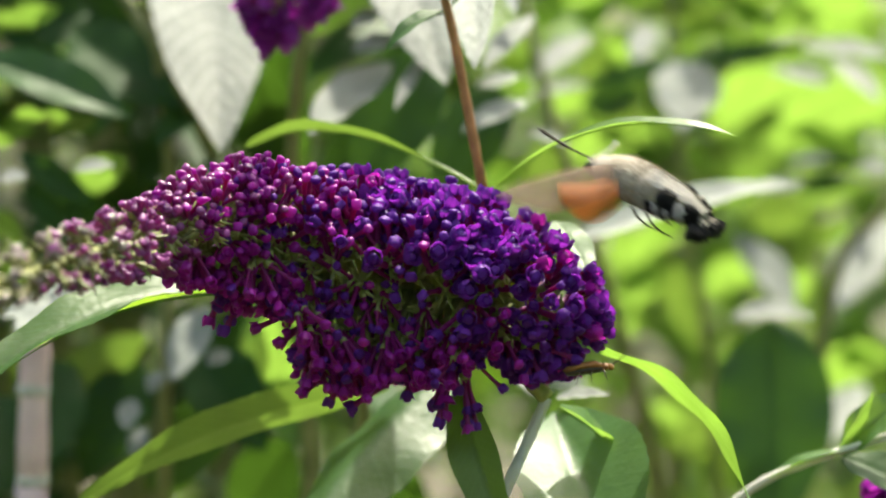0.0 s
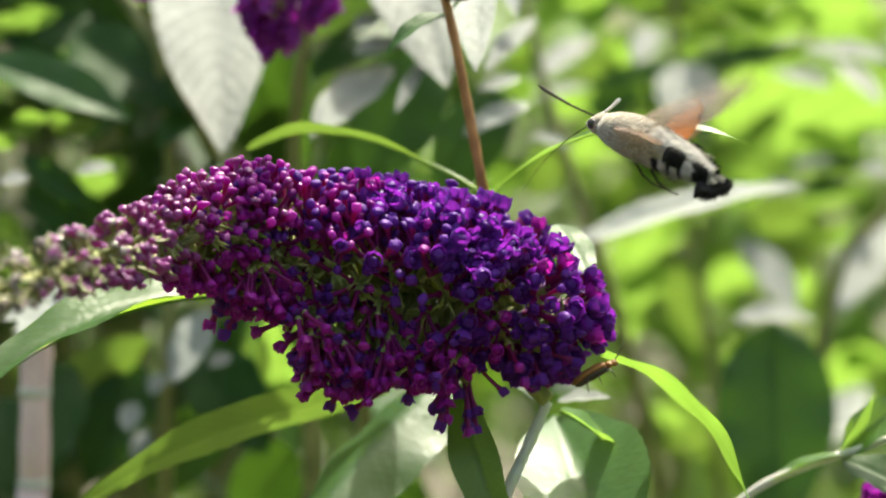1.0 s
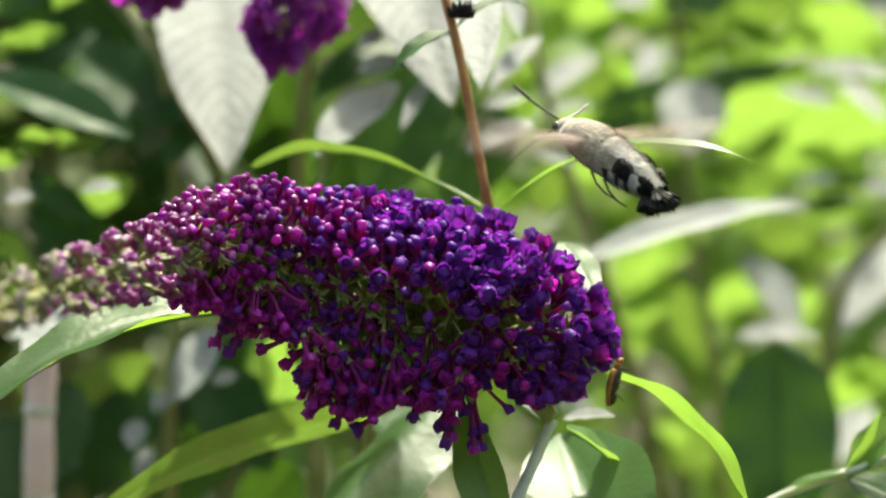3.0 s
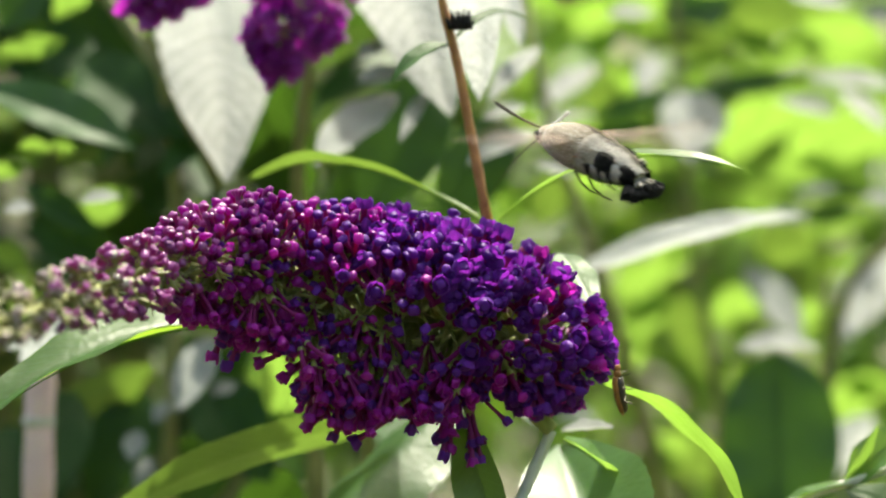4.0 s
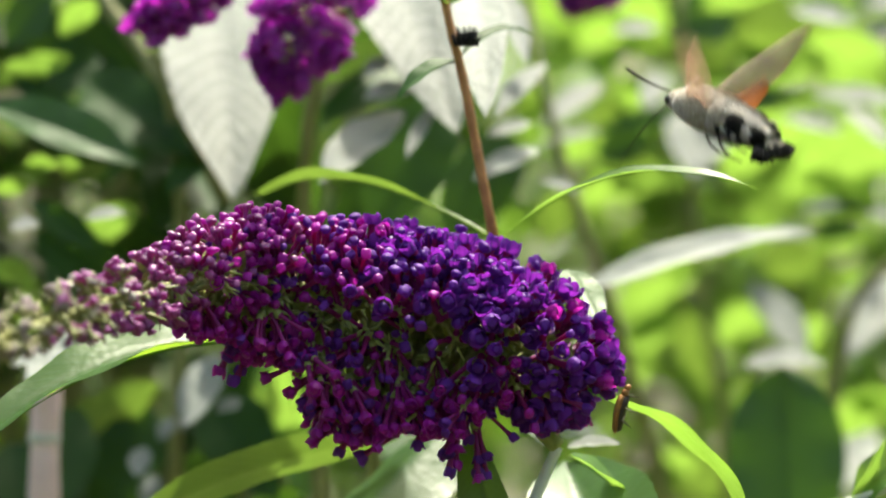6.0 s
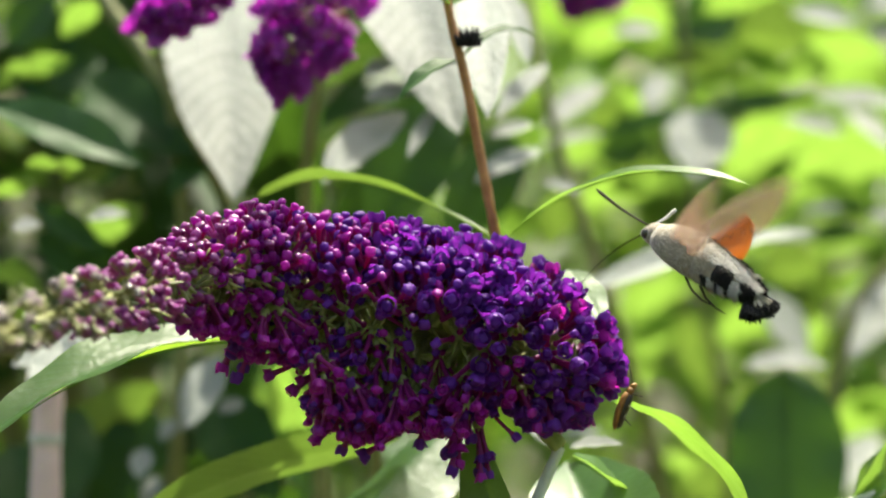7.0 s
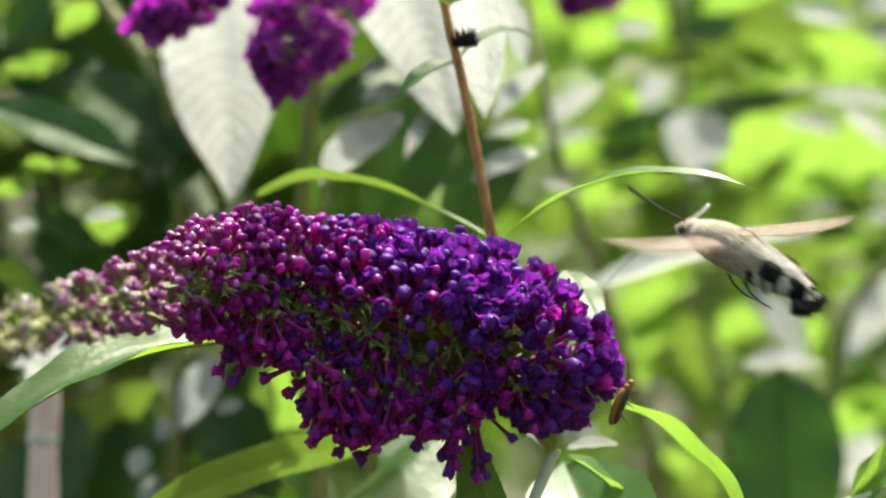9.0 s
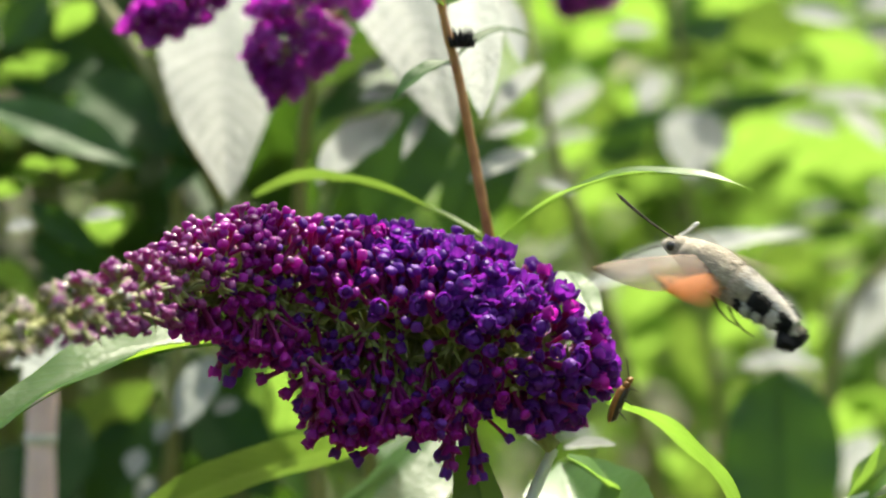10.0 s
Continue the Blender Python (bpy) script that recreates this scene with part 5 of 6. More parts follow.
def build_far_panicle(stations, count, seed, label):
    rnd = random.Random(seed)
    base = Vector(stations[-1][0])
    e = thing("butterfly_bush_panicle", base, label, "flower", group="panicles behind")
    at = spine(stations)
    stalk(e, "flower_stalk", [at(t)[0] for t in (0, 0.3, 0.6, 1.0)], 0.0008, 0.0016, M_CALYX, n=20)
    meshes = [floret_mesh("floret", rnd.uniform(0.009, 0.011), rnd.uniform(0.0021, 0.0027), o, [M_PETAL_LIT, M_CALYX, M_TUBE], 6, 50 + seed + k) for k, o in enumerate((0.4, 0.8, 1.0, 1.2))]
    for i in range(count):
        t = (i + 0.5) / count
        phi = i * 2.4
        p, r, d = at(t)
        s = d.cross(Vector((0.1, 1, 0.1))).normalized()
        u = s.cross(d)
        radial = s * math.cos(phi) + u * math.sin(phi)
        way = (radial + d * -0.3 + Vector((rnd.uniform(-.3, .3), rnd.uniform(-.3, .3), rnd.uniform(-.3, .3)))).normalized()
        q = p + radial * r * rnd.uniform(0.75, 1.1)
        ob = new("floret", rnd.choice(meshes))
        ob.parent = e
        ob.matrix_basis = Matrix.Translation(-base) @ aim(q - way * 0.009, way, rnd.random() * 6)
    return e


build_far_panicle([((-0.0506, 0.1100, 1.2226), 0.0048), ((-0.0514, 0.1100, 1.2303), 0.0103), ((-0.0483, 0.1150, 1.2391), 0.0145), ((-0.0426, 0.1200, 1.2480), 0.0154), ((-0.0352, 0.1300, 1.2643), 0.0162)], 85, 31, "blurred violet flower panicle hanging among pale leaves")
build_far_panicle([((-0.0941, 0.1100, 1.2405), 0.0034), ((-0.0872, 0.1100, 1.2465), 0.0082), ((-0.0792, 0.1150, 1.2511), 0.0094), ((-0.0659, 0.1200, 1.2635), 0.0103)], 45, 32, "small violet flower panicle hanging among pale leaves")
build_far_panicle([((0.1206, 0.0500, 1.0913), 0.0047), ((0.1277, 0.0500, 1.0921), 0.0079), ((0.1389, 0.0500, 1.0905), 0.0094)], 50, 33, "magenta flower panicle beside the leaning shoot")
build_far_panicle([((0.0401, 0.3000, 1.2653), 0.0053), ((0.0486, 0.3000, 1.2653), 0.0085), ((0.0593, 0.3000, 1.2717), 0.0107)], 40, 34, "faint pink flower panicle deep in the shrub")


# ---------- leafy shoots all round ----------
def build_surround():
    rnd = random.Random(77)
    # lit thicket behind and to the sunny side, sun put into brighter leaf colours
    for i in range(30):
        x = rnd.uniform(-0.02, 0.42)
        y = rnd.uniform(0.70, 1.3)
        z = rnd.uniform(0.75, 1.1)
        shoot((x, y, z), (x + rnd.uniform(-.1, .1), y + rnd.uniform(-.08, .08), z + rnd.uniform(0.3, 0.45)), 7, 0.11, [M_LEAF_SUNLIT, M_LEAF_SUNLIT, M_LEAF, M_LEAF_OLIVE], rnd, "leafy green shoot with full sun put into brighter leaf colours", face_bias=(0.1, 0.35, 1))
    # shaded thicket, its shade put into the dark leaf colour
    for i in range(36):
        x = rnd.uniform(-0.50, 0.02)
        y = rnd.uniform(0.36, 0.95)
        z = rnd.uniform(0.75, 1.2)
        shoot((x, y, z), (x + rnd.uniform(-.1, .1), y + rnd.uniform(-.08, .08), z + rnd.uniform(0.3, 0.5)), 7, 0.12, [M_LEAF_SHADED], rnd, "leafy shoot with shade coloured in as dark green")
    # leaves added overhead, above the view, to shade the darker side
    for i in range(40):
        x, y = (rnd.uniform(-0.42, -0.03), rnd.uniform(0.46, 0.90)) if i < 26 else (rnd.uniform(-0.40, -0.15), rnd.uniform(0.33, 0.60))
        z = rnd.uniform(1.42, 1.6)
        shoot((x, y, z - 0.05), (x + rnd.uniform(-.12, .12), y + rnd.uniform(-.1, .1), z + 0.22), 7, 0.13, [M_LEAF, M_LEAF_SHADED], rnd, "leafy shoot added above the view to cast shade")


build_surround()


def build_hedge():
    """Far dense greenery that closes the view."""
    rnd = random.Random(9)
    vs, fs = [], []
    for i in range(17000):
        a = rnd.uniform(0, math.tau)
        far = rnd.uniform(1.7, 3.2)
        c = Vector((math.cos(a) * far, math.sin(a) * far, rnd.uniform(0.0, 2.3 - 0.5 * rnd.random())))
        l = Vector((rnd.uniform(-1, 1), rnd.uniform(-1, 1), rnd.uniform(-0.8, 0.4))).normalized() * rnd.uniform(0.06, 0.12)
        w = l.cross(Vector((rnd.uniform(-1, 1), rnd.uniform(-1, 1), rnd.uniform(-1, 1)))).normalized() * l.length * 0.3
        n = len(vs)
        up = l.cross(w).normalized() * l.length * 0.12
        vs += [c - l, c + w * 0.8 - l * 0.2 + up, c + w * 0.6 + l * 0.4 + up, c + l, c - w * 0.6 + l * 0.4 + up, c - w * 0.8 - l * 0.2 + up]
        fs += [(n, n + 1, n + 2, n + 3), (n, n + 3, n + 4, n + 5)]
    me = bpy.data.meshes.new("hedge")
    me.from_pydata(vs, [], fs)
    me.materials.append(soft_material("hedge_leaf", [(0.2, (0.035, 0.08, 0.02)), (0.8, (0.12, 0.22, 0.04))], rough=0.5, translucent=0.35, glow=(0.3, 0.5, 0.04), scale=30.0, rand="island"))
    ob = new("hedge", me)
    tagged(ob, "dense green hedge of many small leaves", "hedge", kind="stuff")


build_hedge()


# ---------- hawk-moth ----------
def lathe_x(bm, prof, seg=18, mat=0, squash=0.94, rough=0.0, rnd=None):
    """Rings along x: (x, z of the centre, radius)."""
    rings = []
    for x, zc, r in prof:
        ring = []
        for k in range(seg):
            a = k * math.tau / seg
            j = 1 + (rnd.uniform(-rough, rough) if rnd else 0)
            ring.append(bm.verts.new((x, r * j * math.cos(a), zc + r * j * squash * math.sin(a))))
        rings.append(ring)
    for a, b in zip(rings, rings[1:]):
        for k in range(seg):
            f = bm.faces.new((a[k], b[k], b[(k + 1) % seg], a[(k + 1) % seg]))
            f.material_index = mat
    for r in (rings[0], rings[-1][::-1]):
        bm.faces.new(r)


BODY = [(-0.0190, -0.0012, 0.0022), (-0.0165, -0.0008, 0.0031), (-0.0130, -0.0003, 0.0040), (-0.0090, 0.0, 0.0048), (-0.0050, 0.0, 0.0054), (-0.0010, 0.0002, 0.0058)]
CHEST = [(-0.0028, 0.0002, 0.0051), (0.0010, 0.0004, 0.0060), (0.0050, 0.0005, 0.0061), (0.0090, 0.0004, 0.0056), (0.0125, 0.0002, 0.0048), (0.0150, 0.0, 0.0037)]
HEAD = [(0.0140, 0.0, 0.0032), (0.0160, 0.0, 0.0034), (0.0180, -0.0003, 0.0029), (0.0195, -0.0008, 0.0020), (0.0208, -0.0014, 0.0009)]


def body_radius(prof, x):
    for (x0, z0, r0), (x1, z1, r1) in zip(prof, prof[1:]):
        if x0 <= x <= x1:
            f = (x - x0) / (x1 - x0)
            return z0 + (z1 - z0) * f, r0 + (r1 - r0) * f
    return prof[-1][1], prof[-1][2]


def hairs(prof, count, length, rnd, lo=0.0, hi=math.tau, x0=None, x1=None, wide=0.00013, lift=0.22):
    bm = bmesh.new()
    x0 = prof[0][0] if x0 is None else x0
    x1 = prof[-1][0] if x1 is None else x1
    for i in range(count):
        x = rnd.uniform(x0, x1)
        a = rnd.uniform(lo, hi)
        zc, r = body_radius(prof, x)
        n = Vector((0, math.cos(a), math.sin(a)))
        p = Vector((x, 0, zc)) + Vector((0, r * math.cos(a), r * 0.94 * math.sin(a))) * 0.97
        w = (Vector((-1, 0, 0)) + n * lift * rnd.uniform(0.4, 1.3) + Vector((0, rnd.uniform(-.3, .3), rnd.uniform(-.3, .3)))).normalized()
        ln = length * rnd.uniform(0.6, 1.3)
        s = w.cross(n).normalized() * wide
        a0, a1, tip = bm.verts.new(p - s), bm.verts.new(p + s), bm.verts.new(p + w * ln)
        m0, m1 = bm.verts.new(p - s * 0.8 + w * ln * 0.55), bm.verts.new(p + s * 0.8 + w * ln * 0.55)
        bm.faces.new((a0, a1, m1, m0))
        bm.faces.new((m0, m1, tip))
    return bm


def tuft(centre, way, spread, length, count, rnd, flat=0.35):
    """A fan of stiff scales."""
    bm = bmesh.new()
    way = way.normalized()
    s, u = frame_of(way)
    for i in range(count):
        a, b = rnd.uniform(-1, 1), rnd.uniform(-1, 1) * flat
        d = (way + s * a * spread + u * b * spread).normalized()
        ln = length * rnd.uniform(0.75, 1.1) * (1 - 0.18 * abs(a))
        p = centre + s * a * 0.0012 + u * b * 0.0012
        tube(bm, [p, p + d * ln * 0.5, p + d * ln * 0.85, p + d * ln], [0.00022, 0.00034, 0.00028, 0.00006], 4)
    return bm


def wing_mesh(outline, thick, mat_list, bulge=0.0006, n=18):
    """A thin blade: leading and trailing edge as functions of the span, closed with a small thickness."""
    bm = bmesh.new()
    top, low = [], []
    for i in range(n + 1):
        t = i / n
        lead, trail, span = outline(t)
        ra, rb = [], []
        for j in range(7):
            f = j / 6
            x = lead + (trail - lead) * f
            z = bulge * math.sin(f * math.pi) + 0.00025 * math.sin(t * 9 + f * 20)
            h = thick * (1 - 0.8 * f)
            ra.append(bm.verts.new((x, span, z + h)))
            rb.append(bm.verts.new((x, span, z - h)))
        top.append(ra)
        low.append(rb)
    for i in range(n):
        for j in range(6):
            bm.faces.new((top[i][j], top[i + 1][j], top[i + 1][j + 1], top[i][j + 1]))
            bm.faces.new((low[i][j], low[i][j + 1], low[i + 1][j + 1], low[i + 1][j]))
        bm.faces.new((top[i][0], low[i][0], low[i + 1][0], top[i + 1][0]))
        bm.faces.new((top[i][6], top[i + 1][6], low[i + 1][6], low[i][6]))
    for i in (0, n):
        for j in range(6):
            bm.faces.new((top[i][j], top[i][j + 1], low[i][j + 1], low[i][j]))
    return bm


def fore_outline(t):
    lead = 0.0028 - 0.0060 * t ** 2.2
    chord = (0.0066 + 0.0058 * math.sin(min(t, 0.7) / 0.7 * 1.57)) * (1 - t ** 3.2) + 0.0003
    return lead, lead - chord, 0.0315 * t


def hind_outline(t):
    lead = -0.0018 - 0.0015 * t
    trail = -0.0040 - 0.0082 * math.sin(math.pi * (0.12 + 0.80 * t)) ** 0.8
    return lead, min(trail, lead - 0.0003), 0.0155 * t


def build_moth():
    rnd = random.Random(21)
    e = thing("hawk_moth", (0.03, 0.0, 1.19), "grey-brown hovering hawk-moth with orange hindwings and black tail tuft", "moth")
    bm = bmesh.new()
    lathe_x(bm, BODY, 20)
    part("abdomen", bm, M_FUR_GREY, e, "grey-brown abdomen with black and white side patches")
    bm = bmesh.new()
    lathe_x(bm, CHEST, 20)
    part("thorax", bm, M_FUR_GREY, e, "furry grey-brown thorax")
    part("thorax_fur", hairs(CHEST, 3200, 0.0019, rnd, lift=0.26), M_FUR_HAIR, e)
    part("abdomen_fur", hairs(BODY, 1500, 0.0017, rnd, lo=0.75, hi=2.4, lift=0.18), M_FUR_PALE, e, "pale grey abdomen fur")
    part("belly_fur", hairs(BODY, 500, 0.0014, rnd, lo=-2.1, hi=-1.05, lift=0.15), M_FUR_HAIR, e)
    part("waist_fur", hairs(BODY, 900, 0.0017, rnd, x0=-0.0042, x1=-0.0011, lift=0.2), M_FUR_HAIR, e)
    part("back_fur", hairs(BODY, 700, 0.0016, rnd, lo=0.95, hi=2.2, x0=-0.0188, x1=-0.0012, wide=0.00018, lift=0.22), M_FUR_PALE, e, "pale grey fur along the back")
    bm = bmesh.new()
    lathe_x(bm, HEAD, 16)
    hd = part("head", bm, M_FUR_GREY, e)
    part("head_fur", hairs(HEAD, 260, 0.0011, rnd, x0=0.014, x1=0.0185), M_FUR_HAIR, hd)
    for sgn in (1, -1):
        bm = bmesh.new()
        bmesh.ops.create_uvsphere(bm, u_segments=14, v_segments=10, radius=0.00145)
        bmesh.ops.translate(bm, verts=bm.verts, vec=(0.0176, sgn * 0.0023, 0.0002))
        part("eye", bm, M_EYE, hd, "dark rounded eye")
        # clubbed feeler
        root = Vector((0.0182, sgn * 0.0010, 0.0018))
        tip = root + (Vector((0.0190, 0.0010, 0.0022)) if sgn > 0 else Vector((-0.0016, -0.0056, 0.0038)))
        pts = [root.lerp(tip, i / 12) + Vector((0, 0, -0.0006 * math.sin(i / 12 * math.pi))) for i in range(13)]
        bm = bmesh.new()
        tube(bm, pts, [0.00026 + 0.00030 * (i / 12) ** 1.5 if i < 12 else 0.0001 for i in range(13)], 8)
        # the far antenna is coloured white to imitate light falling on it
        part("antenna", bm, M_HORN if sgn > 0 else M_FUR_WHITE, e, "clubbed dark antenna" if sgn > 0 else "clubbed antenna with the light on it painted white")
        # side patches of stiff scales
        for many, long, low, high, x0, x1, mat, said in (
                (420, 0.0020, -0.95, -0.10, -0.0055, -0.0036, M_FUR_BLACK, "tufted black side patch"), (1500, 0.0022, -1.05, 0.80, -0.0116, -0.0070, M_FUR_BLACK, "tufted black side patch"),
                (800, 0.0019, -1.05, 0.85, -0.0182, -0.0146, M_FUR_BLACK, "tufted black side patch"), (200, 0.0028, -0.95, -0.10, -0.0070, -0.0054, M_FUR_WHITE, "white side tuft"),
                (260, 0.0026, -1.00, 0.45, -0.0142, -0.0120, M_FUR_WHITE, "white side tuft"), (130, 0.0030, -0.80, -0.15, -0.0098, -0.0088, M_FUR_WHITE, "white side tuft")):
            lo, hi = (low, high) if sgn > 0 else (math.pi - high, math.pi - low)
            part("black_tuft" if mat is M_FUR_BLACK else "white_tuft", hairs(BODY, many, long, rnd, lo=lo, hi=hi, x0=x0, x1=x1, wide=0.00030, lift=0.28 if mat is M_FUR_BLACK else 0.5), mat, e, said)
        # legs folded back
        for q in range(2 if sgn > 0 else 1):
            bm = bmesh.new()
            a = Vector((0.002 - 0.005 * q, sgn * 0.0028, -0.0048))
            tube(bm, [a, a + Vector((-0.003, sgn * 0.0006, -0.0020)), a + Vector((-0.0065, sgn * 0.0004, -0.0032)), a + Vector((-0.0095, 0, -0.0034))], [0.00036, 0.0003, 0.00024, 0.00016], 6)
            part("leg", bm, M_HORN, e)
        # black side tail tuft
        part("tail_tuft", tuft(Vector((-0.0178, sgn * 0.0014, -0.0022)), Vector((-0.95, sgn * 0.42, -0.42)), 0.62, 0.0064, 190, rnd), M_FUR_BLACK, e, "black tail tuft")
    part("tail_tuft", tuft(Vector((-0.0182, 0, -0.0012)), Vector((-1, 0, -0.35)), 0.55, 0.0046, 60, rnd), M_FUR_HAIR, e, "grey middle tail tuft")
    part("tail_tuft", tuft(Vector((-0.0182, 0, -0.0018)), Vector((-1, -0.1, -0.30)), 0.70, 0.0058, 130, rnd), M_FUR_BLACK, e, "black tail tuft")
    # tongue
    bm = bmesh.new()
    pts = curve_pts([(0.0202, 0, -0.0016), (0.0255, 0.0018, -0.0075), (0.0310, 0.0040, -0.0160), (0.0345, 0.0060, -0.0245)], 16)
    tube(bm, pts, [0.00022 - 0.00001 * i for i in range(17)], 6)
    part("tongue", bm, M_HORN, e, "long thin sucking tongue")
    wings, hinds = [], []
    for sgn in (1, -1):
        w = part("forewing", wing_mesh(fore_outline, 0.00012, None), M_WING_FORE, e, "grey-brown forewing")
        h = part("hindwing", wing_mesh(hind_outline, 0.0001, None), M_WING_HIND, e, "orange hindwing")
        hinds.append(h)
        if sgn < 0:
            for o in (w, h):
                for v in o.data.vertices:
                    v.co.y = -v.co.y
                o.data.flip_normals()
        wings.append(w)
    return e, wings, hinds


moth, wings, hinds = build_moth()


# ---------- soldier beetle ----------
def build_beetle():
    e = thing("soldier_beetle", (0.03, -0.012, 1.13), "slim orange-brown beetle clinging to a floret", "beetle")
    bm = bmesh.new()
    lathe_x(bm, [(-0.0062, 0, 0.0005), (-0.0052, 0, 0.0014), (-0.002, 0.0001, 0.0017), (0.0015, 0.0001, 0.0017), (0.0032, 0, 0.0014)], 12, squash=0.6)
    part("abdomen", bm, M_BEETLE_DARK, e)
    for sgn in (1, -1):
        bm = bmesh.new()
        lathe_x(bm, [(-0.0066, 0.0004, 0.0003), (-0.0055, 0.0006, 0.0009), (-0.002, 0.0009, 0.0011), (0.0018, 0.0009, 0.0011), (0.0033, 0.0006, 0.0008)], 10, squash=0.55)
        bmesh.ops.translate(bm, verts=bm.verts, vec=(0, sgn * 0.0008, 0))
        part("wing_case", bm, M_BEETLE, e, "orange-brown wing case")
        bm = bmesh.new()
        tube(bm, curve_pts([(0.0058, sgn * 0.0004, 0.0003), (0.0078, sgn * 0.0012, 0.0012), (0.0100, sgn * 0.0022, 0.0022)], 8), [0.00007] * 9, 5)
        part("antenna", bm, M_BEETLE_DARK, e)
        for q in range(3):
            bm = bmesh.new()
            a = Vector((0.003 - 0.0024 * q, sgn * 0.0010, -0.0006))
            tube(bm, [a, a + Vector((0.0006 - 0.0008 * q, sgn * 0.0016, 0.0004)), a + Vector((0.0010 - 0.0016 * q, sgn * 0.0026, -0.0016))], [0.00022, 0.00016, 0.0001], 5)
            part("leg", bm, M_BEETLE_DARK, e)
    bm = bmesh.new()
    lathe_x(bm, [(0.0032, 0.0001, 0.0012), (0.0042, 0.0002, 0.0013), (0.0050, 0.0001, 0.0010)], 12, squash=0.6)
    part("neck_shield", bm, M_BEETLE, e, "orange neck shield")
    bm = bmesh.new()
    lathe_x(bm, [(0.0049, 0.0, 0.0008), (0.0056, 0.0, 0.0009), (0.0063, -0.0002, 0.0005)], 12, squash=0.8)
    part("head", bm, M_BEETLE, e)
    return e


beetle = build_beetle()
for piece in beetle.children_recursive:
    piece.data.transform(Matrix.Diagonal((1.0, 1.3, 1.3, 1.0)))



# ---------- what moves ----------
def wing_pose(sgn, span, chord, hinge):
    """Pose of a wing: span from root to tip, chord from trailing to leading edge."""
    sp = Vector((span[0], span[1] * sgn, span[2])).normalized()
    ch = Vector((chord[0], chord[1] * sgn, chord[2]))
    ch = (ch - sp * ch.dot(sp)).normalized()
    y = sp * sgn
    z = ch.cross(y)
    return Matrix.Translation((hinge[0], hinge[1] * sgn, hinge[2])) @ Matrix((ch, y, z)).transposed().to_4x4()


HINGE = (0.0060, 0.0040, 0.0026)
FORWARD = ((0.80, 0.55, -0.20), (0.25, -0.25, 0.95))
LEVEL = ((0.64, 0.76, -0.03), (0.58, -0.70, -0.28))
FAR_LEVEL = ((-0.50, 0.83, 0.12), (0.62, 0.64, -0.26))
BACK = ((-0.57, 0.71, 0.38), (0.80, 0.50, 0.20))
RAISED = ((-0.36, 0.26, 0.90), (0.85, -0.20, 0.45))


FAR_BACK = ((-0.66, 0.62, 0.42), (0.72, 0.40, -0.05))
FAR_RAISED = ((-0.48, 0.28, 0.84), (0.78, 0.05, 0.50))


def wing_at(sgn, p):
    """p runs from 0 (swept forward) through 1 and 2 to 3 (raised over the back)."""
    p = min(max(p, -0.4), 3.4)
    k = min(max(int(p), 0), 2)
    keys = (FORWARD, LEVEL, BACK, RAISED) if sgn > 0 else (FORWARD, FAR_LEVEL, FAR_BACK, FAR_RAISED)
    a, b = (wing_pose(sgn, *keys[j], HINGE) for j in (k, k + 1))
    q = a.to_quaternion().slerp(b.to_quaternion(), min(max(p - k, 0.0), 1.0))
    spare = p - min(max(p, 0.0), 3.0)
    q = Euler((sgn * spare * 0.9, 0, spare * -sgn * 0.5)).to_quaternion() @ q
    return Matrix.Translation(a.translation) @ q.to_matrix().to_4x4()


STROKE = {0.0: 0.2, 0.1: 2.4, 0.2: 0.1, 0.3: 2.1, 0.4: 1.2, 0.5: 0.6, 0.6: 0.4, 0.7: 0.4, 0.8: 0.3, 0.9: 2.1, 1.0: 2.0, 1.1: 2.1, 1.2: 2.1, 1.3: 0.2, 1.4: 0.3,
          1.5: 2.0, 1.6: 1.6, 1.7: 0.2, 1.8: 0.6, 1.9: 1.3, 2.0: 0.45, 2.1: 2.1, 2.2: 2.1, 2.3: 0.3, 2.4: 0.2, 2.5: 2.0, 2.6: 2.1, 2.7: 0.9, 3.8: 2.1, 3.9: 1.3, 4.0: 1.6,
          4.2: 0.2, 4.3: 2.0, 4.5: 1.5, 4.7: 0.3, 4.8: 0.3, 5.0: 3.0, 5.2: 0.2, 5.3: 2.1, 5.4: 1.4, 5.5: 0.6, 5.6: 0.3, 5.7: 2.0, 6.8: 1.9, 6.9: 2.9, 7.0: 2.9, 7.1: 1.1, 7.2: 1.0,
          7.3: 0.4, 7.4: 2.0, 7.5: 1.0, 7.6: 1.2, 7.7: 0.6, 7.8: 0.4, 7.9: 2.4, 8.0: 2.8, 8.2: 2.0, 8.3: 2.9, 8.5: 0.9, 8.7: 2.0, 8.8: 2.3, 9.0: 0.9, 9.2: 2.8, 9.3: 0.5,
          9.5: 2.1, 9.8: 3.0, 9.9: 2.8, 10.0: 0.6}

FAR_STROKE = {0.5: 1.7, 2.0: 1.6, 4.0: 0.9, 4.5: 0.9, 9.5: 2.7, 7.5: 1.0, 8.5: 1.0, 9.0: 1.2, 10.0: 0.4, 0.1: 2.7, 0.3: 2.8, 0.9: 3.0, 1.0: 2.3, 1.1: 2.9, 1.2: 2.9, 1.5: 3.0, 2.1: 3.0, 2.2: 2.9, 2.5: 2.3, 2.6: 2.6, 3.8: 3.0, 4.3: 2.6, 5.3: 2.5, 7.4: 2.4, 8.2: 2.4, 8.7: 2.4}


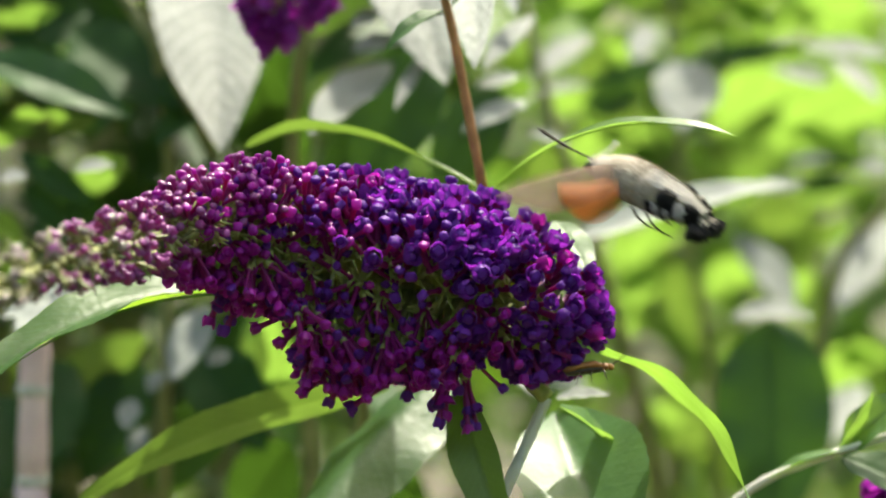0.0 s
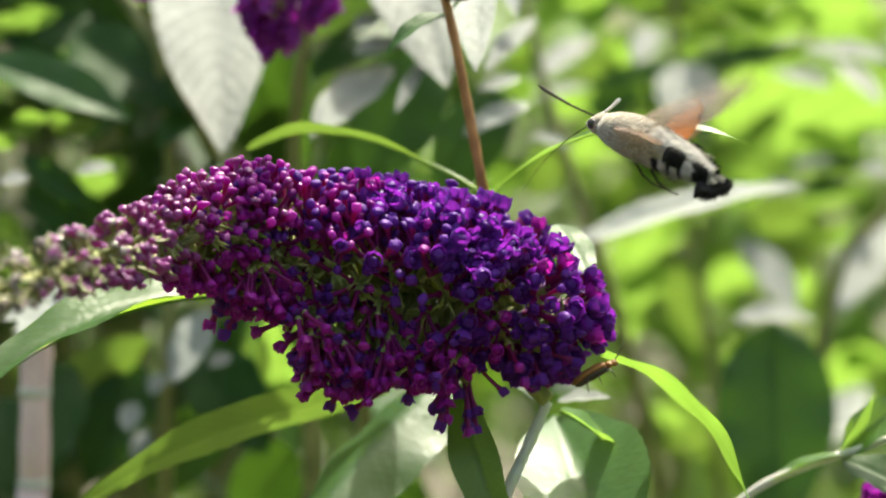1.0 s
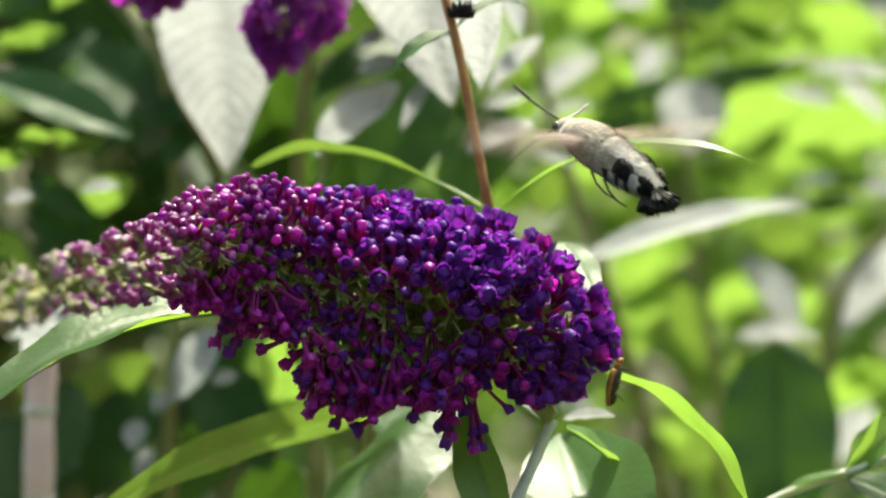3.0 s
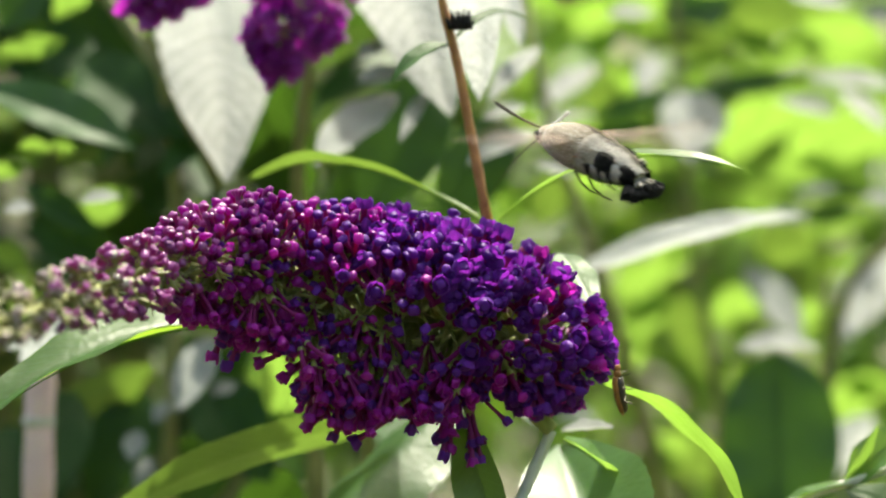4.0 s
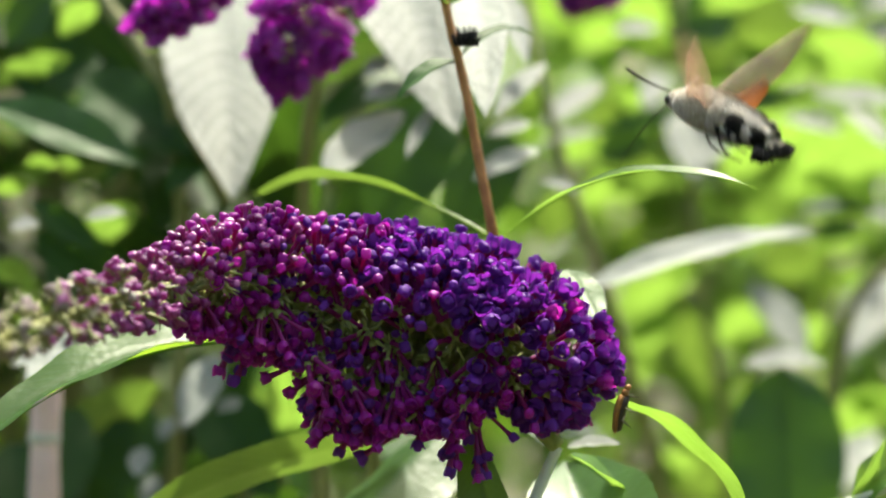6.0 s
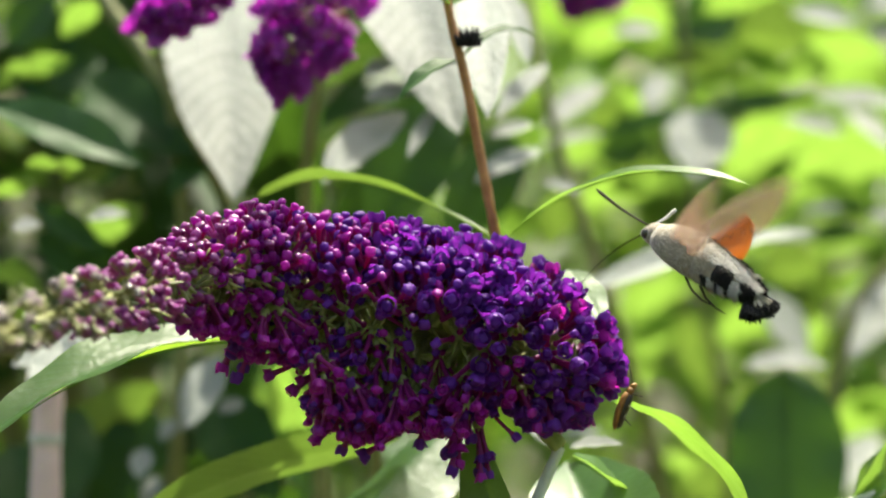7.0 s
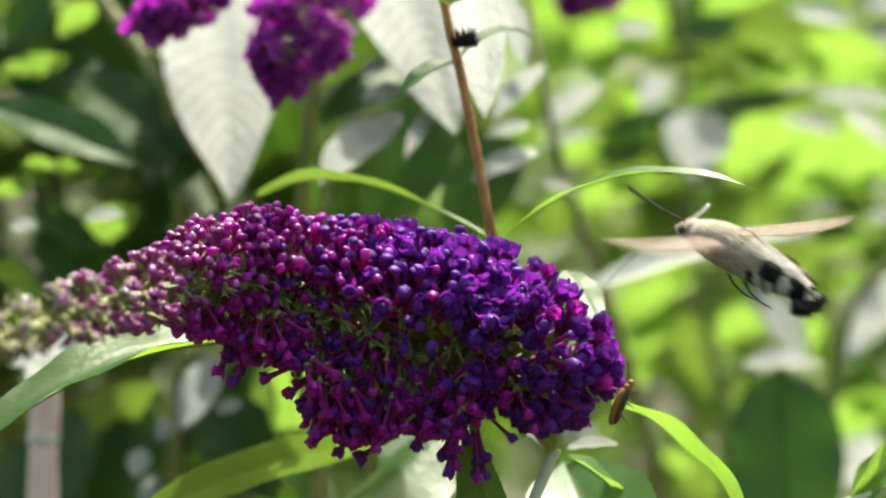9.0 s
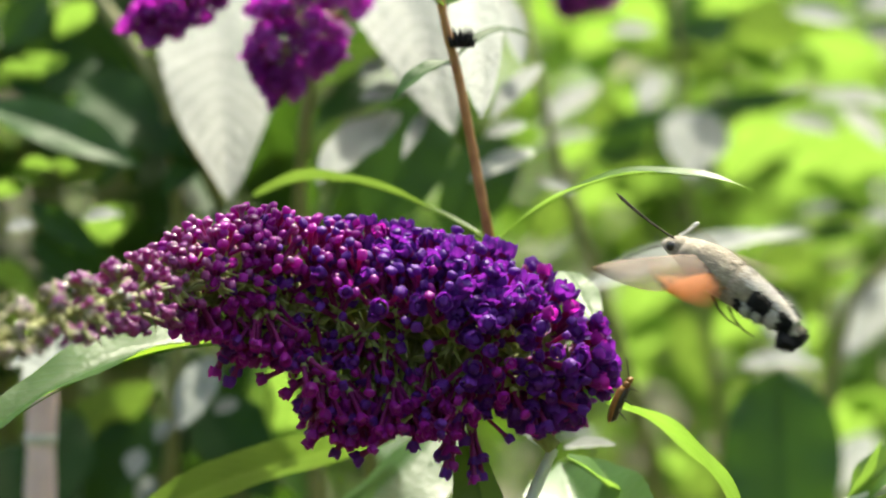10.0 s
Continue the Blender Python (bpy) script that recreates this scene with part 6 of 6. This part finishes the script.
def strokes(sgn):
    """A row for every thirtieth of a second; between the known strokes the wings go on beating."""
    known = {round(t * 30): (FAR_STROKE.get(t, p) if sgn < 0 else p) for t, p in STROKE.items()}
    at = sorted(known)
    swing = 0.95 if sgn > 0 else 0.5
    rows = []
    for f in range(301):
        if f in known:
            p = known[f]
        else:
            lo = max(k for k in at if k < f)
            hi = min(k for k in at if k > f)
            s = (f - lo) / (hi - lo)
            p = known[lo] + (known[hi] - known[lo]) * s
            near = lo if f - lo <= hi - f else hi
            reach = 0.12 if sgn > 0 and 1.85 < known[near] < 2.15 else swing
            p = known[near] + (reach if (f > near) == (near % 2 == 0) else -reach) * abs(f - near)
            if hi - lo > 6 and min(f - lo, hi - f) > 2:
                p = 1.5 + 1.4 * math.sin(f * 1.3)
        rows.append(min(max(p, -0.4), 3.4))
    for f in range(1, 301):
        step = rows[f] - rows[f - 1]
        if abs(step) > 1.25 and f not in known:
            rows[f] = rows[f - 1] + math.copysign(1.25, step)
    return [(f / 30, p) for f, p in enumerate(rows)]


def hind_at(sgn, p, t):
    """The hindwing spreads with the raised forewing and else lies folded along the body."""
    up = wing_at(sgn, p)
    rest = wing_pose(sgn, (-1.0, -0.10, 0.0), (0.0, 1.0, 0.0), (0.006, 0.0070, 0.0006))
    w = min(1.0, max(0.0, (p - (3.1 if sgn > 0 else 1.75)) / 0.4))
    if abs(t - 5.5) < 0.05 or (sgn > 0 and min(abs(t), abs(t - 2.0), abs(t - 10.0)) < 0.05):
        w = 1.0
    q = rest.to_quaternion().slerp(up.to_quaternion(), w)
    return Matrix.Translation(rest.translation.lerp(up.translation, w)) @ q.to_matrix().to_4x4()


def stroke_rows(sgn, hind=False):
    res, last = [], None
    for t, p in strokes(sgn):
        m = hind_at(sgn, p, t) if hind else wing_at(sgn, p)
        q = m.to_quaternion()
        if last is not None:
            turn = last.rotation_difference(q).angle
            turn = min(turn, math.tau - turn)
            if turn > 1.4:
                q = last.slerp(q, 1.4 / turn)
        last = q
        res.append((t, Matrix.Translation(m.translation) @ q.to_matrix().to_4x4()))
    return res


def motions():
    walk(panicle, [
        (0, pose(0.0270, 0.0000, 1.1271, 0.0, -0.00, 0.0)), (0.5, pose(0.0270, 0.0000, 1.1271, 0.0, -0.32, 0.0)),
        (1, pose(0.0270, 0.0000, 1.1271, 0.0, -0.19, 0.0)), (1.5, pose(0.0270, 0.0000, 1.1271, 0.0, -0.32, 0.0)),
        (2, pose(0.0270, 0.0000, 1.1271, 0.0, -0.06, 0.0)), (2.5, pose(0.0270, 0.0000, 1.1271, 0.0, -0.00, 0.0)),
        (4, pose(0.0270, 0.0000, 1.1271, 0.0, -0.57, 0.0)), (4.5, pose(0.0270, 0.0000, 1.1271, 0.0, -0.51, 0.0)),
        (5, pose(0.0270, 0.0000, 1.1271, 0.0, -0.06, 0.0)), (5.5, pose(0.0270, 0.0000, 1.1271, 0.0, -0.45, 0.0)),
        (7, pose(0.0270, 0.0000, 1.1271, 0.0, 0.25, 0.0)), (7.5, pose(0.0270, 0.0000, 1.1271, 0.0, -0.32, 0.0)),
        (8, pose(0.0270, 0.0000, 1.1271, 0.0, -0.45, 0.0)), (8.5, pose(0.0270, 0.0000, 1.1271, 0.0, -0.38, 0.0)),
        (9, pose(0.0270, 0.0000, 1.1271, 0.0, -0.13, 0.0)), (9.5, pose(0.0270, 0.0000, 1.1271, 0.0, -0.13, 0.0)),
        (10, pose(0.0270, 0.0000, 1.1271, 0.0, -0.19, 0.0)),
    ])
    walk(moth, [
        (0, pose(0.0515, -0.0140, 1.1821, -12.1, -18.5, 136.3)), (0.1, pose(0.0480, -0.0140, 1.1856, -12.6, -20.6, 138.8)),
        (0.2, pose(0.0497, -0.0140, 1.1877, -12.4, -26.2, 136.3)), (0.3, pose(0.0491, -0.0140, 1.1913, -12.4, -21.7, 137.5)),
        (0.4, pose(0.0487, -0.0140, 1.1940, -12.5, -11.6, 139.1)), (0.5, pose(0.0471, -0.0140, 1.1918, -11.2, -8.4, 132.5)),
        (0.6, pose(0.0482, -0.0140, 1.1930, -11.0, -19.8, 131.2)), (0.7, pose(0.0485, -0.0140, 1.1924, -11.3, -20.2, 132.6)),
        (0.8, pose(0.0507, -0.0140, 1.1931, -11.3, -23.2, 132.2)), (0.9, pose(0.0510, -0.0140, 1.1929, -12.3, -25.8, 136.3)),
        (1, pose(0.0525, -0.0140, 1.1936, -13.0, -19.4, 140.8)), (1.1, pose(0.0534, -0.0140, 1.1947, -13.1, -18.3, 141.3)),
        (1.2, pose(0.0525, -0.0140, 1.1930, -13.8, -13.8, 145.7)), (1.3, pose(0.0515, -0.0140, 1.1915, -12.9, -23.2, 139.7)),
        (1.4, pose(0.0500, -0.0140, 1.1915, -13.6, -23.2, 142.8)), (1.5, pose(0.0493, -0.0140, 1.1903, -14.4, -25.8, 146.1)),
        (1.6, pose(0.0496, -0.0140, 1.1952, -14.2, -26.7, 145.0)), (1.7, pose(0.0507, -0.0140, 1.1987, -12.2, -25.0, 135.6)),
        (1.8, pose(0.0510, -0.0140, 1.2008, -11.1, -16.4, 132.1)), (1.9, pose(0.0485, -0.0140, 1.2011, -12.5, -16.4, 138.5)),
        (2, pose(0.0467, -0.0140, 1.1977, -11.5, -11.8, 133.8)), (2.1, pose(0.0444, -0.0140, 1.1970, -11.0, -14.0, 131.8)),
        (2.2, pose(0.0441, -0.0140, 1.1943, -11.7, -16.6, 134.8)), (2.3, pose(0.0451, -0.0140, 1.1935, -11.1, -15.9, 132.0)),
        (2.4, pose(0.0442, -0.0140, 1.1907, -11.3, -17.2, 132.7)), (2.5, pose(0.0413, -0.0140, 1.1882, -11.3, -15.7, 132.8)),
        (2.6, pose(0.0415, -0.0140, 1.1903, -10.8, -25.0, 129.7)), (2.7, pose(0.0430, -0.0140, 1.1936, -11.1, -26.0, 130.9)),
        (3.3, pose(0.0352, -0.0140, 1.1965, -11.2, -21.3, 131.9)), (3.8, pose(0.0322, -0.0140, 1.2001, -11.5, -18.1, 133.6)),
        (3.9, pose(0.0333, -0.0140, 1.1996, -11.3, -20.2, 132.5)), (4, pose(0.0361, -0.0140, 1.1990, -10.4, -16.0, 128.9)),
        (4.2, pose(0.0382, -0.0140, 1.2039, -12.7, -16.4, 139.6)), (4.3, pose(0.0375, -0.0140, 1.2048, -13.2, -14.0, 142.6)),
        (4.5, pose(0.0357, -0.0140, 1.2020, -10.2, -17.0, 127.9)), (4.7, pose(0.0358, -0.0140, 1.2029, -11.5, -13.1, 133.8)),
        (4.8, pose(0.0323, -0.0140, 1.2017, -11.5, -13.1, 133.8)), (5, pose(0.0262, -0.0140, 1.1998, -9.8, -15.5, 126.4)),
        (5.2, pose(0.0299, -0.0140, 1.2025, -9.8, -20.3, 125.9)), (5.3, pose(0.0292, -0.0140, 1.2037, -9.1, -25.6, 122.8)),
        (5.4, pose(0.0331, -0.0140, 1.2074, -8.6, -21.4, 121.2)), (5.5, pose(0.0388, -0.0140, 1.2118, -12.4, -24.5, 111.8)),
        (5.6, pose(0.0521, -0.0140, 1.2230, -18.8, -13.5, 122.7)), (5.7, pose(0.0579, -0.0140, 1.2225, -19.1, -12.7, 123.1)),
        (6, pose(0.0674, -0.0140, 1.2125, -9.6, -15.6, 125.6)), (6.4, pose(0.0676, -0.0140, 1.1878, -10.7, -24.2, 129.2)),
        (6.8, pose(0.0638, -0.0140, 1.1747, -13.2, -26.6, 140.1)), (6.9, pose(0.0637, -0.0140, 1.1747, -12.4, -25.2, 136.6)),
        (7, pose(0.0623, -0.0140, 1.1759, -12.4, -23.7, 137.0)), (7.1, pose(0.0636, -0.0140, 1.1768, -12.8, -23.5, 138.9)),
        (7.2, pose(0.0636, -0.0140, 1.1777, -12.6, -23.3, 138.2)), (7.3, pose(0.0646, -0.0140, 1.1782, -13.4, -22.3, 142.3)),
        (7.4, pose(0.0637, -0.0140, 1.1779, -12.5, -25.2, 137.2)), (7.5, pose(0.0632, -0.0140, 1.1782, -11.6, -30.3, 131.9)),
        (7.6, pose(0.0654, -0.0140, 1.1892, -10.0, -26.2, 126.2)), (7.7, pose(0.0663, -0.0140, 1.1913, -10.0, -17.7, 127.2)),
        (7.8, pose(0.0657, -0.0140, 1.1893, -9.9, -14.6, 126.7)), (7.9, pose(0.0606, -0.0140, 1.1870, -11.2, -17.5, 132.5)),
        (8, pose(0.0573, -0.0140, 1.1822, -11.4, -17.6, 133.3)), (8.2, pose(0.0568, -0.0140, 1.1782, -12.2, -28.8, 135.1)),
        (8.3, pose(0.0568, -0.0140, 1.1782, -12.2, -28.8, 135.1)), (8.5, pose(0.0562, -0.0140, 1.1801, -11.5, -26.2, 132.6)),
        (8.7, pose(0.0581, -0.0140, 1.1786, -11.4, -27.0, 131.7)), (8.8, pose(0.0638, -0.0140, 1.1800, -10.7, -28.6, 128.4)),
        (9, pose(0.0739, -0.0140, 1.1774, -14.2, -23.3, 146.2)), (9.2, pose(0.0781, -0.0140, 1.1696, -17.0, -28.7, 160.3)),
        (9.3, pose(0.0782, -0.0140, 1.1683, -16.0, -28.7, 154.0)), (9.5, pose(0.0761, -0.0140, 1.1702, -14.5, -29.3, 145.3)),
        (9.8, pose(0.0757, -0.0140, 1.1703, -16.4, -26.8, 157.8)), (10, pose(0.0714, -0.0140, 1.1711, -16.5, -31.5, 155.1)),
    ])
    walk(beetle, [
        (0, pose(0.0373, -0.0120, 1.1358, 0.0, -7.6, 0.0)), (0.5, pose(0.0373, -0.0120, 1.1356, 0.0, -18.1, 0.0)),
        (1, pose(0.0387, -0.0120, 1.1356, 0.0, -30.4, 0.0)), (1.5, pose(0.0391, -0.0120, 1.1356, 0.0, -40.5, 0.0)),
        (2, pose(0.0415, -0.0120, 1.1359, 0.0, -61.5, 0.0)), (2.5, pose(0.0416, -0.0120, 1.1369, 0.0, -68.7, 0.0)),
        (4, pose(0.0442, -0.0120, 1.1390, 0.0, -99.6, 0.0)), (4.5, pose(0.0435, -0.0120, 1.1384, 0.0, -101.9, 0.0)),
        (5.5, pose(0.0430, -0.0120, 1.1382, 0.0, -85.3, 0.0)), (7.5, pose(0.0432, -0.0120, 1.1393, 0.0, -67.7, 0.0)),
        (9, pose(0.0432, -0.0120, 1.1401, 0.0, -67.2, 0.0)), (10, pose(0.0437, -0.0120, 1.1409, 0.0, -66.1, 0.0)),
    ])
    for k, sgn in ((0, 1), (1, -1)):
        walk(wings[k], stroke_rows(sgn))
        walk(hinds[k], stroke_rows(sgn, True))


motions()
